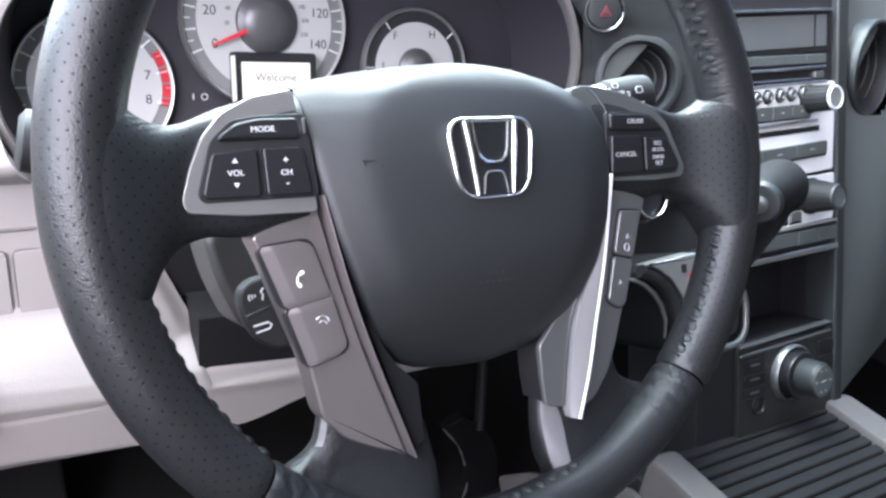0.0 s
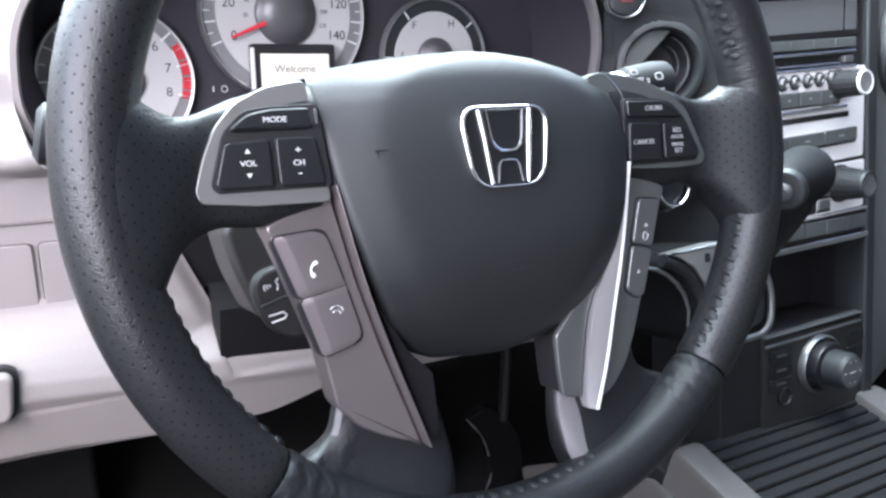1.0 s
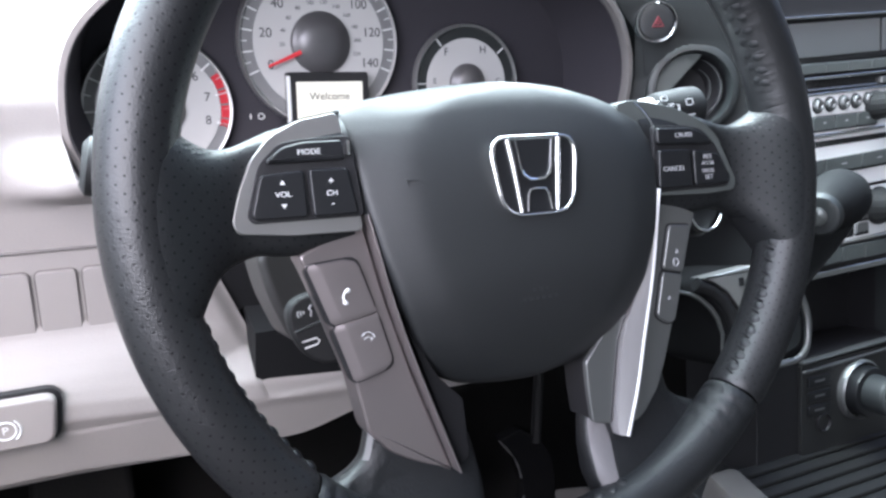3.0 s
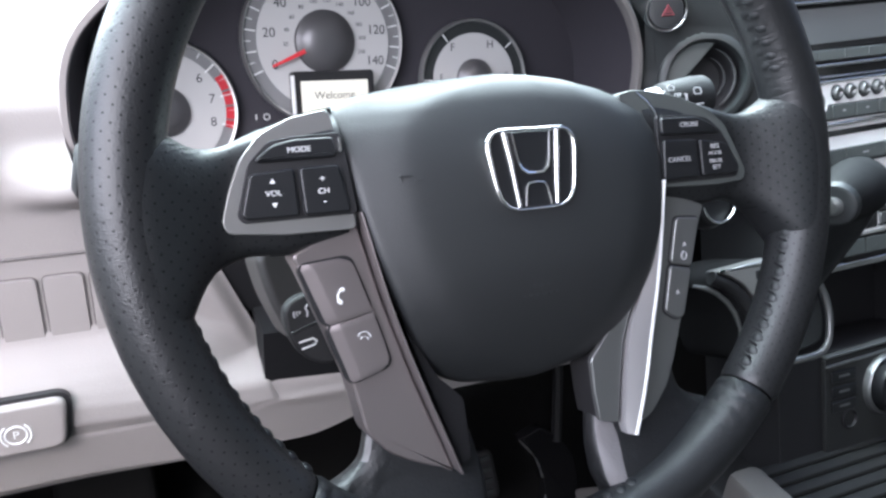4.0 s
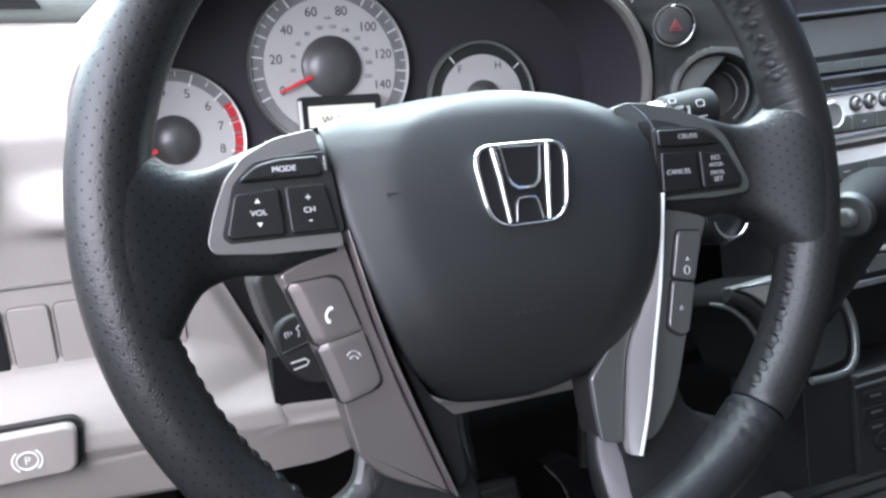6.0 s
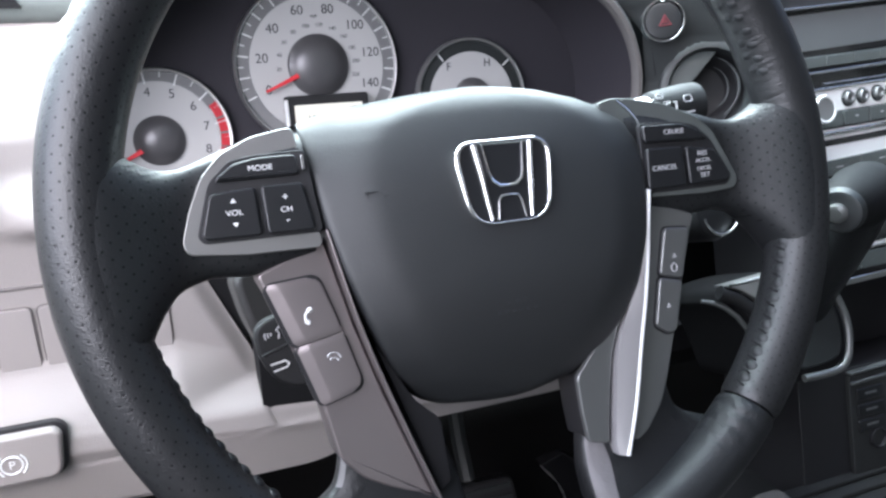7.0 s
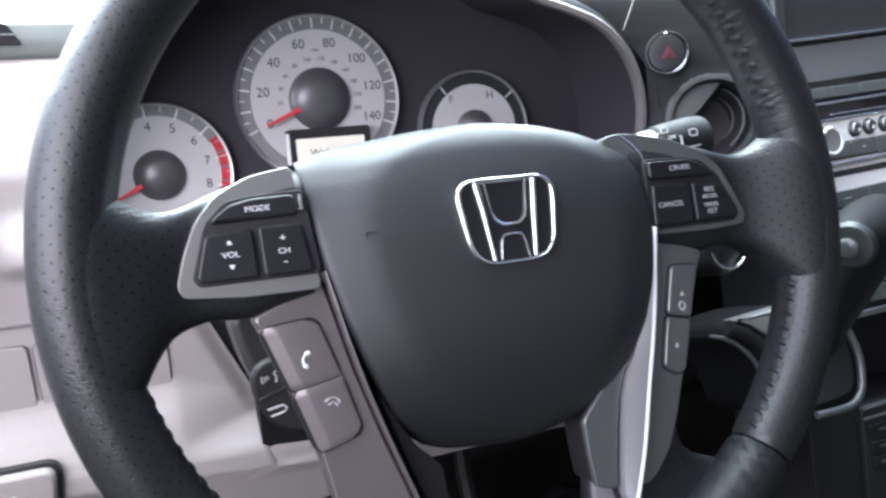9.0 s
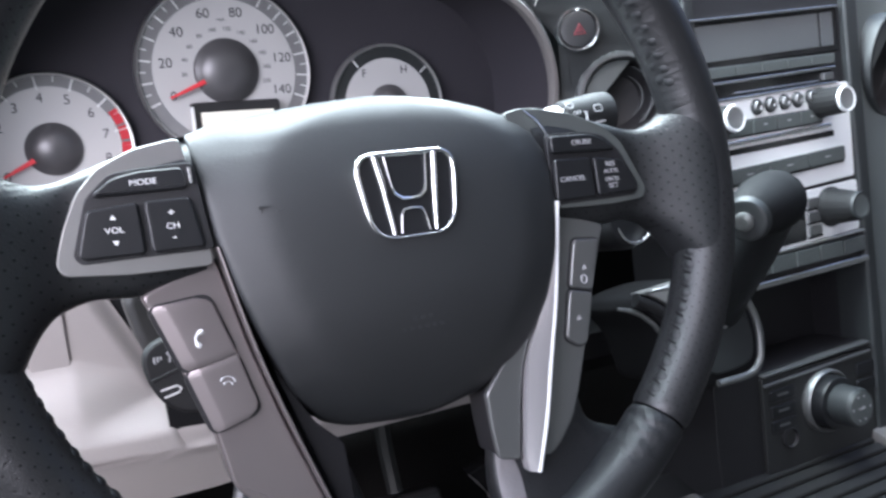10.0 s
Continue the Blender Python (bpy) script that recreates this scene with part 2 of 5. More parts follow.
FACE = material("knob_face_paint", (0.24, 0.245, 0.245), 0.4, 0.3, 1500, 0.03, 0.05)
SCREEN = material("dark_screen", (0.014, 0.0145, 0.0155), 0.08, 0, 400, 0.0, 0.05)
# black lifted towards purple: haze over the gauges painted into the colour
INSIDE = material("hazed_black_plastic", (0.038, 0.0355, 0.043), 0.8, 0, 1100, 0.2, 0.12, 0.3)
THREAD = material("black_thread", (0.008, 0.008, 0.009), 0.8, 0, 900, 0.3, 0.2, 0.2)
PAINT = material("white_car_paint", (0.78, 0.78, 0.78), 0.25, 0, 400, 0.0, 0.03, 0.5, 3.0, 0.6)
CONCRETE = material("concrete", (0.45, 0.44, 0.43), 0.9, 0, 60, 0.4, 0.15, 0.3, 1.2)
BACKDROP = glowing("overcast_distance", (0.93, 0.96, 1.0), 0.9)
LCD = glowing("lit_display", (0.62, 0.60, 0.51), 0.14)


# ---- mesh tools ----
def part(name, bm, mat, parent=None, label="", sharp=38, flip=True):
    """Links a bmesh as one mesh object, under a thing or a part."""
    if flip:
        bmesh.ops.recalc_face_normals(bm, faces=bm.faces)
    me = bpy.data.meshes.new(name)
    bm.to_mesh(me)
    bm.free()
    me.polygons.foreach_set("use_smooth", [True] * len(me.polygons))
    me.set_sharp_from_angle(angle=radians(sharp))
    me.materials.append(mat)
    ob = new(name, me)
    ob.parent = parent
    if sharp < 45:
        flat = ob.modifiers.new("weighted_normals", "WEIGHTED_NORMAL")
        flat.keep_sharp, flat.weight = True, 100
    if label:
        ob["label"] = label
    return ob


def thing(name, m, label, category, group="", kind=""):
    """An Empty at the thing's base, in whose frame its parts are built."""
    ob = new(name)
    ob.empty_display_size = 0.02
    ob.matrix_world = m
    return tagged(ob, label, category, group, kind)


def mm(points):
    return [(x / 1000, y / 1000) for x, y in points]


def area2(points):
    return sum(a[0] * b[1] - b[0] * a[1] for a, b in zip(points, points[1:] + points[:1]))


def ccw(points):
    return points if area2(points) > 0 else points[::-1]


def rounded(points, radius, steps=4):
    """The outline with its corners rounded off."""
    points = ccw(list(points))
    out = []
    for i, p in enumerate(points):
        a, b = Vector(points[i - 1]), Vector(points[(i + 1) % len(points)])
        p = Vector(p)
        u, v = (a - p), (b - p)
        d = min(radius, u.length * 0.45, v.length * 0.45)
        s, e = p + u.normalized() * d, p + v.normalized() * d
        for k in range(steps + 1):
            t = k / steps
            out.append(tuple(s * (1 - t) ** 2 + p * 2 * t * (1 - t) + e * t * t))
    return out


def smooth_loop(points, rounds=2):
    """Chaikin's corner cutting: a soft closed outline."""
    for _ in range(rounds):
        out = []
        for a, b in zip(points, points[1:] + points[:1]):
            out += [(a[0] * 0.75 + b[0] * 0.25, a[1] * 0.75 + b[1] * 0.25), (a[0] * 0.25 + b[0] * 0.75, a[1] * 0.25 + b[1] * 0.75)]
        points = out
    return points


def inset(points, d):
    n, out = len(points), []
    for i in range(n):
        a, p, b = Vector(points[i - 1]), Vector(points[i]), Vector(points[(i + 1) % n])
        u, v = (p - a), (b - p)
        u = u.normalized() if u.length > 1e-9 else v.normalized()
        v = v.normalized() if v.length > 1e-9 else u
        m = Vector((-u.y - v.y, u.x + v.x))
        m = m.normalized() if m.length > 1e-6 else Vector((-u.y, u.x))
        k = max(0.45, m.dot(Vector((-u.y, u.x))))
        out.append(tuple(p + m * (d / k)))
    return out


def rings_mesh(rings, bm=None, cap_low=True, cap_high=True, closed=True):
    bm = bm or bmesh.new()
    rows = [[bm.verts.new(p) for p in ring] for ring in rings]
    for a, b in zip(rows, rows[1:]):
        for i in range(len(a) - (0 if closed else 1)):
            j = (i + 1) % len(a)
            bm.faces.new((a[i], a[j], b[j], b[i]))
    if cap_low and closed:
        bm.faces.new(rows[0][::-1])
    if cap_high and closed:
        bm.faces.new(rows[-1])
    return bm


def slab(outline, z0, z1, bevel=0.0008, bm=None, soft=3):
    """An outline raised from z0 to z1 with a rounded upper edge."""
    o = ccw(list(outline))
    rings = [[(x, y, z0) for x, y in o]]
    for k in range(soft + 1):
        a = math.pi / 2 * k / soft
        p = inset(o, bevel * (1 - math.cos(a)))
        rings.append([(x, y, z1 - bevel + bevel * math.sin(a)) for x, y in p])
    return rings_mesh(rings, bm)


def dome(outline, centre, profile, bm=None):
    """Rings of the outline shrunk towards the centre, at the heights of the profile (share, height)."""
    o = ccw(list(outline))
    rings = [[(centre[0] + s * (x - centre[0]), centre[1] + s * (y - centre[1]), h) for x, y in o] for s, h in profile]
    return rings_mesh(rings, bm)


def disc(r, z0, z1, bevel=0.0006, n=40, c=(0, 0), bm=None):
    return slab([(c[0] + r * math.cos(2 * math.pi * k / n), c[1] + r * math.sin(2 * math.pi * k / n)) for k in range(n)], z0, z1, bevel, bm)


def lathe(profile, n=40, bm=None, a0=0.0, a1=360.0):
    """A profile (radius, height) turned about z."""
    full = abs(a1 - a0) >= 359.9
    bm = bm or bmesh.new()
    rows = []
    for k in range(n if full else n + 1):
        a = radians(a0 + (a1 - a0) * k / n)
        rows.append([bm.verts.new((r * math.cos(a), r * math.sin(a), z)) for r, z in profile])
    for i in range(n):
        a, b = rows[i], rows[(i + 1) % len(rows)]
        for j in range(len(profile) - 1):
            bm.faces.new((a[j], b[j], b[j + 1], a[j + 1]))
    bmesh.ops.remove_doubles(bm, verts=bm.verts, dist=1e-6)
    return bm


def tube(points, radius, n=10, closed=False, bm=None, flat=1.0):
    """A round bar along points; radius may be a list; flat squeezes it along the second cross axis."""
    pts = [Vector(p) for p in points]
    rad = radius if isinstance(radius, (list, tuple)) else [radius] * len(pts)
    bm = bm or bmesh.new()
    rows, up = [], None
    for i, p in enumerate(pts):
        if closed:
            d = pts[(i + 1) % len(pts)] - pts[i - 1]
        else:
            d = pts[min(i + 1, len(pts) - 1)] - pts[max(i - 1, 0)]
        d.normalize()
        if up is None:
            up = Vector((0, 0, 1)) if abs(d.z) < 0.9 else Vector((1, 0, 0))
        side = d.cross(up).normalized()
        up = side.cross(d).normalized()
        rows.append([bm.verts.new(p + rad[i] * (side * math.cos(2 * math.pi * k / n) + up * flat * math.sin(2 * math.pi * k / n))) for k in range(n)])
    m = len(rows)
    for i in range(m if closed else m - 1):
        a, b = rows[i], rows[(i + 1) % m]
        for k in range(n):
            bm.faces.new((a[k], a[(k + 1) % n], b[(k + 1) % n], b[k]))
    if not closed:
        bm.faces.new(rows[0][::-1])
        bm.faces.new(rows[-1])
    return bm


def grid(fn, nu, nv, bm=None, thick=None):
    """A sheet fn(u, v), u and v from 0 to 1; thick: a vector by which its back is set off."""
    bm = bm or bmesh.new()
    v = [[bm.verts.new(fn(i / nu, j / nv)) for j in range(nv + 1)] for i in range(nu + 1)]
    for i in range(nu):
        for j in range(nv):
            bm.faces.new((v[i][j], v[i + 1][j], v[i + 1][j + 1], v[i][j + 1]))
    if thick:
        t = Vector(thick)
        w = [[bm.verts.new(v[i][j].co + t) for j in range(nv + 1)] for i in range(nu + 1)]
        for i in range(nu):
            for j in range(nv):
                bm.faces.new((w[i][j], w[i][j + 1], w[i + 1][j + 1], w[i + 1][j]))
        for i in range(nu):
            bm.faces.new((v[i][0], w[i][0], w[i + 1][0], v[i + 1][0]))
            bm.faces.new((v[i][nv], v[i + 1][nv], w[i + 1][nv], w[i][nv]))
        for j in range(nv):
            bm.faces.new((v[0][j], v[0][j + 1], w[0][j + 1], w[0][j]))
            bm.faces.new((v[nu][j], w[nu][j], w[nu][j + 1], v[nu][j + 1]))
    return bm


def box(x0, x1, y0, y1, z0, z1, bevel=0.0, bm=None):
    """A block with rounded edges all round."""
    b2 = bmesh.new()
    bmesh.ops.create_cube(b2, size=1.0)
    for v in b2.verts:
        v.co = ((x0 + x1) / 2 + v.co.x * (x1 - x0), (y0 + y1) / 2 + v.co.y * (y1 - y0), (z0 + z1) / 2 + v.co.z * (z1 - z0))
    if bevel:
        bmesh.ops.bevel(b2, geom=b2.edges[:], offset=bevel, segments=2, affect="EDGES", profile=0.6)
    if bm is None:
        return b2
    tmp = bpy.data.meshes.new("tmp")
    b2.to_mesh(tmp)
    b2.free()
    bm.from_mesh(tmp)
    bpy.data.meshes.remove(tmp)
    return bm


def moved(bm, m):
    bmesh.ops.transform(bm, matrix=m, verts=bm.verts)
    return bm


def text(words, size, m, mat, parent, name="lettering", stretch=1.0, align="CENTER"):
    """Printed words of that letter height, a hair proud of the surface, as one mesh."""
    cu = bpy.data.curves.new(name, "FONT")
    cu.body, cu.size, cu.align_x, cu.align_y = words, size * 1.12, align, "CENTER"
    cu.extrude = 0.00008
    tmp = new("tmp_text", cu)
    dg = bpy.context.evaluated_depsgraph_get()
    me = bpy.data.meshes.new_from_object(tmp.evaluated_get(dg))
    bpy.data.objects.remove(tmp)
    me.transform(m @ Matrix.Diagonal((stretch, 1, 1, 1)))
    me.materials.clear()
    me.materials.append(mat)
    me.name = name
    ob = new(name, me)
    ob.parent = parent
    return ob


def frame_of(origin, x, n):
    """A pose whose z axis is n and whose x axis lies nearest to x."""
    n = Vector(n).normalized()
    x = Vector(x)
    x = (x - n * x.dot(n)).normalized()
    y = n.cross(x)
    return Matrix(((x.x, y.x, n.x, origin[0]), (x.y, y.y, n.y, origin[1]), (x.z, y.z, n.z, origin[2]), (0, 0, 0, 1)))


def circle(r, n=48, c=(0, 0), a0=0.0, a1=360.0):
    full = abs(a1 - a0) > 359.9
    k1 = n if full else n + 1
    return [(c[0] + r * math.cos(radians(a0 + (a1 - a0) * k / n)), c[1] + r * math.sin(radians(a0 + (a1 - a0) * k / n))) for k in range(k1)]


def sector(r0, r1, a0, a1, n=24):
    return circle(r1, n, (0, 0), a0, a1) + circle(r0, n, (0, 0), a0, a1)[::-1]


# ---- the cabin shell ----
def setting(name, bm, mat, label, category):
    return tagged(part(name, bm, mat), label, category, "", "structure")


setting("ground", box(-60, 60, -60, 60, -0.62, -0.60), CONCRETE, "pale concrete ground outside the parked car", "ground")
setting("floor", box(-0.66, 1.48, -1.0, 0.75, -0.03, 0.0), CARPET, "dark carpeted car floor", "floor")
setting("wall_firewall", box(-0.66, 1.48, 0.72, 0.75, 0.0, 0.70), CARPET, "dark carpeted firewall behind the pedals", "wall")
setting("wall_door_driver", box(-0.66, -0.62, -0.97, 0.72, 0.0, 0.74, 0.01), GREY, "light grey driver's door trim below the window", "door")
# unseen door made dark, so it throws no light onto the rim
setting("wall_door_passenger", box(1.44, 1.48, -0.97, 0.72, 0.0, 0.80, 0.01), REAR, "unseen passenger's door, darkened to cut its reflected light", "door")
# added out of view to shut off the passenger window's light
setting("wall_light_block", box(1.44, 1.48, -0.97, 0.72, 0.80, 1.26), REAR, "unseen dark panel added to block light from the right", "wall")
# added out of view: dark and close, to cut light from the rear
setting("wall_rear_block", box(-0.66, 1.48, -1.0, -0.97, 0.0, 1.26), REAR, "unseen dark wall added to keep out light from behind", "wall")
setting("pillar_left", box(-0.66, -0.60, -0.75, -0.62, 0.74, 1.26, 0.012), LINING, "cloth trimmed door pillar", "pillar")
setting("pillar_right", box(1.42, 1.48, -0.75, -0.62, 0.74, 1.26, 0.012), LINING, "cloth trimmed door pillar", "pillar")
setting("ceiling", box(-0.66, 1.48, -1.0, -0.12, 1.26, 1.29), LINING, "light grey cloth headliner", "ceiling")
setting("backdrop", box(-14, 14, 9.0, 9.1, -0.6, 3.2), BACKDROP, "pale overcast distance beyond the windscreen", "backdrop")
bonnet = grid(lambda u, v: (-0.60 + 2.02 * u, 0.78 + 0.95 * v, 0.62 - 0.10 * v * v - 0.05 * (2 * u - 1) ** 2), 24, 12, None, (0, 0, -0.02))
tagged(part("bonnet", bonnet, PAINT), "white painted car bonnet beyond the windscreen", "bonnet", "", "structure")

# ---- dashboard ----
dash = thing("dashboard", pose(0, 0.3, 0.0), "two-tone dashboard with black upper pad and light grey lower trim", "dashboard")
DASH = Matrix.Translation((0, -0.3, 0))


def on_dash(name, bm, mat, label="", parent=None, sharp=38):
    return part(name, moved(bm, DASH) if parent is None else bm, mat, parent or dash, label, sharp)


def ease(a, b, x):
    t = min(1.0, max(0.0, (x - a) / (b - a)))
    return t * t * (3 - 2 * t)


def lerp_profile(profile, z):
    for (z0, y0), (z1, y1) in zip(profile, profile[1:]):
        if z0 <= z <= z1:
            return y0 + (y1 - y0) * (z - z0) / (z1 - z0)
    return profile[0][1] if z < profile[0][0] else profile[-1][1]


# upper pad: a dark crest with a step towards the driver, falling away to the windscreen
PAD_SECTION = [(0.275, 0.742), (0.262, 0.750), (0.258, 0.757), (0.258, 0.764), (0.261, 0.772), (0.270, 0.777), (0.30, 0.777), (0.42, 0.758), (0.60, 0.725), (0.72, 0.70), (0.72, 0.66), (0.30, 0.66)]


def pad_piece(x0, x1, n, lean=0.0):
    return rings_mesh([[(x0 + (x1 - x0) * k / n + lean * (z - 0.76), y, z) for y, z in PAD_SECTION] for k in range(n + 1)])


# the left length is paler than the right, its extra light painted in
on_dash("upper_pad", pad_piece(-0.62, -0.168, 8, 0.6), PADTOP, "dark grey-green padded dash top")
on_dash("upper_pad", pad_piece(0.24, 1.44, 10), DARK, "dark grey-green padded dash top")
# defroster slot with its slats
slot = on_dash("defroster_vent", moved(slab(rounded([(-0.055, -0.0065), (0.053, -0.0065), (0.046, 0.0065), (-0.055, 0.0065)], 0.002), -0.004, 0.0012, 0.0004), pose(-0.265, 0.2580, 0.7665, 80, 0, 0)), THREAD, "black slotted side defroster vent")
part("slat", moved(box(-0.318, -0.2155, 0.2562, 0.2600, 0.7659, 0.7671, 0.0004), DASH), PADTOP, slot)

# light grey middle band with the cheek that swells under the instrument hood
BAND = [(0.598, 0.197), (0.640, 0.199), (0.690, 0.205), (0.725, 0.220), (0.742, 0.238), (0.753, 0.268)]


# where the hood stands on the panel: height and x
HOOD_LEFT = [(0.598, -0.175), (0.620, -0.186), (0.650, -0.2005), (0.668, -0.2050), (0.688, -0.2050), (0.708, -0.2030), (0.7245, -0.1975), (0.738, -0.1885), (0.753, -0.174)]


def band(u, v):
    z = 0.598 + 0.155 * v
    x = -0.62 + (lerp_profile(HOOD_LEFT, z) + 0.62) * u
    swell = 0.017 * math.exp(-(((x + 0.203) / 0.030) ** 2)) * ease(0.625, 0.640, z) * (1 - ease(0.645, 0.672, z))
    return (x, lerp_profile(BAND, z) - swell, z)


on_dash("middle_band", grid(band, 70, 44, None, (0, 0.012, 0)), GREY, "light grey moulded dash panel beside the gauges")

# lower fascia with the notch for the steering column
LOWER = [(0.432, 0.174), (0.440, 0.168), (0.480, 0.164), (0.488, 0.1615), (0.500, 0.1635), (0.508, 0.167), (0.516, 0.1718), (0.524, 0.1778), (0.531, 0.184), (0.538, 0.1895), (0.545, 0.1925), (0.597, 0.197)]


def ridge_shift(x, z):
    return min(0.019, max(0.0, 0.09 * (x + 0.22))) * (1 - ease(0.50, 0.53, z))


def fascia_y(x, z):
    drop = 0.5 * min(0.045, max(0.0, x + 0.150)) * ease(0.492, 0.506, z)
    return lerp_profile(LOWER, z + ridge_shift(x, z) + drop)


def notch(z):
    return -0.132 + (0.598 - z) / 0.12 * 0.052


def upper_fascia(u, v):
    z = 0.478 + 0.119 * v
    x = -0.62 + (notch(z) + 0.62) * (1 - (1 - u) ** 1.6)
    return (x, fascia_y(x, z) + 0.007 * ease(-0.013, 0.0, x - notch(z)), z)


def lower_fascia(u, v):
    x = -0.62 + 0.81 * u
    low = 0.432 + 0.018 * ease(-0.07, 0.0, x)
    top = 0.478 + 0.016 * ease(-0.112, -0.090, x) * (1 - ease(0.0, 0.05, x))
    z = low + (top - low) * v
    return (x, fascia_y(x, z) + 0.0018 * ease(0.474, 0.479, z), z)


on_dash("lower_fascia", grid(upper_fascia, 90, 60, None, (0, 0.055, 0)), GREY, "light grey knee panel with notch for the column")
on_dash("knee_bolster", grid(lower_fascia, 90, 26, None, (0, 0.055, 0)), GREY, "light grey lower edge of the knee panel")
on_dash("under_cover", box(-0.62, 0.33, 0.215, 0.70, 0.425, 0.455), BLACK, "black cover under the dash")
on_dash("inner_cover", box(-0.60, 0.33, 0.30, 0.66, 0.45, 0.70), BLACK, "black structure behind the dash panels")

# solid near-black boxes stand in for the shade in the column's gap
on_dash("column_gap_shade", box(-0.098, 0.12, 0.1665, 0.30, 0.462, 0.532), THREAD, "near-black block painting the shaded gap round the column")
on_dash("column_gap_shade", box(-0.124, 0.12, 0.205, 0.30, 0.530, 0.600), THREAD, "near-black block painting the shaded gap round the column")

# seam lines of the panels
on_dash("panel_seam", tube([(-0.62 + 0.43 * k / 20, 0.1965, 0.5975) for k in range(21)], 0.0011, 6), GREY_GAP)


# switches beside the column
def switch(x, mat, label):
    o = rounded([(-0.0118, -0.0235), (0.0118, -0.0235), (0.0118, 0.0235), (-0.0118, 0.0235)], 0.004)
    ob = on_dash("switch_blank", moved(slab(o, -0.006, 0.0012, 0.0007), pose(x, 0.1935, 0.560, 86, 0, 0)), mat, label)
    ring = [(p[0], p[1], 0.0) for p in inset(ccw(o), -0.0007)]
    part("gap", moved(tube(ring, 0.0004, 6, True), DASH @ pose(x, 0.1935, 0.560, 86, 0, 0)), GREY_GAP, ob)
    return ob


for x in (-0.2460, -0.2187, -0.1912, -0.1637):
    switch(x, GREY, "blank light grey switch cover")
tcs = switch(-0.2735, BUTTON, "dark stability control switch with white symbol")
TS = DASH @ pose(-0.2735, 0.1935, 0.560, 86, 0, 0)
text("OFF", 0.0042, TS @ Matrix.Translation((0.002, -0.0045, 0.0014)), WHITE, tcs)
part("symbol", moved(slab(rounded([(-0.003, 0.004), (0.007, 0.004), (0.0055, 0.009), (-0.0015, 0.009)], 0.001), 0.0012, 0.0015, 0.0001), TS), WHITE, tcs)
for k in (0, 1):
    part("symbol", moved(tube([(-0.002 + 0.006 * k, 0.003, 0.0014), (0.0 + 0.006 * k, 0.0015, 0.0014), (-0.002 + 0.006 * k, 0.0, 0.0014)], 0.0006, 6), TS), WHITE, tcs)

# parking brake release: a pull handle in its recess
HF = pose(-0.2665, 0.1610, 0.4975, 84, 0, 0)
handle_out = rounded([(-0.045, -0.019), (0.037, -0.019), (0.041, 0.0165), (-0.045, 0.0165)], 0.009, 6)
on_dash("brake_recess", moved(slab([(x + 0.001, y + 0.001) for x, y in inset(ccw(handle_out), -0.0019)], -0.004, 0.0008, 0.0003), HF), BLACK, "dark gap round the release handle")
handle = on_dash("brake_release_handle", moved(slab(handle_out, 0.0, 0.0062, 0.0032, None, 5), HF), GREY, "light grey parking brake release with white symbol")
HM = DASH @ HF @ Matrix.Translation((0.0095, -0.0035, 0.0064))
text("P", 0.0068, HM, WHITE, handle)
part("symbol", moved(tube([(x, y, 0) for x, y in circle(0.0062, 28)], 0.00055, 6, True), HM), WHITE, handle)
for a in (-50, 130):
    part("symbol", moved(tube([(x, y, 0) for x, y in circle(0.0086, 12, (0, 0), a, a + 100)], 0.0006, 6), HM), WHITE, handle)


# round outer vent: ring, barrel, slats
def round_vent(m, r, ring_mat, label, parent=None):
    base = on_dash("air_vent", moved(lathe([(r, -0.012), (r, 0.004), (r - 0.002, 0.0065), (r - 0.006, 0.007), (r - 0.008, 0.003), (r - 0.010, -0.03), (0.0, -0.032)], 48), m), ring_mat, label)
    tilt = DASH @ m @ pose(0, 0, -0.006, 26, -24, 0)
    part("vent_barrel", moved(lathe([(r - 0.012, -0.020), (r - 0.0105, -0.004), (r - 0.0115, 0.0005), (r - 0.0150, 0.001), (r - 0.017, -0.003), (r - 0.018, -0.016), (0.0, -0.018)], 40), tilt), BLACK, base, "black swivelling vent barrel")
    part("barrel_ring", moved(lathe([(r - 0.0165, -0.002), (r - 0.0165, 0.0012), (r - 0.0152, 0.0018), (r - 0.0140, 0.0010)], 40), tilt), DARK, base)
    for k in range(3):
        y = (k - 1) * r * 0.36
        w = math.sqrt(max((r - 0.018) ** 2 - y * y, 1e-6))
        part("slat", moved(box(-w, w, y - 0.0009, y + 0.0009, -0.017, -0.006, 0.0004), tilt @ pose(0, 0, 0, 0, 0, 40)), BLACK, base)
    return base


round_vent(frame_of((-0.308, 0.196, 0.682), (1, 0, 0), (0.0, -0.97, 0.2)), 0.055, DARK, "round dark side air vent in a grey ring")

# ---- instrument hood: opening outline in x and z ----
HOOD = [(0.200, 0.600), (0.216, 0.650), (0.219, 0.700), (0.205, 0.737), (0.177, 0.766), (0.140, 0.779), (0.117, 0.785), (0.104, 0.797), (0.094, 0.812), (0.074, 0.836), (0.042, 0.852), (0.0, 0.856), (-0.04, 0.848), (-0.080, 0.828), (-0.118, 0.798), (-0.150, 0.769), (-0.170, 0.7515), (-0.184, 0.738), (-0.193, 0.7245), (-0.1985, 0.708), (-0.2005, 0.688), (-0.2005, 0.668), (-0.195, 0.651), (-0.178, 0.615), (-0.170, 0.600)]


def spread(points, d):
    """The open outline moved outwards by d."""
    out = []
    for i, p in enumerate(points):
        a, b = Vector(points[max(i - 1, 0)]), Vector(points[min(i + 1, len(points) - 1)])
        t = (b - a).normalized()
        out.append((p[0] + t.y * d, p[1] - t.x * d))
    return out


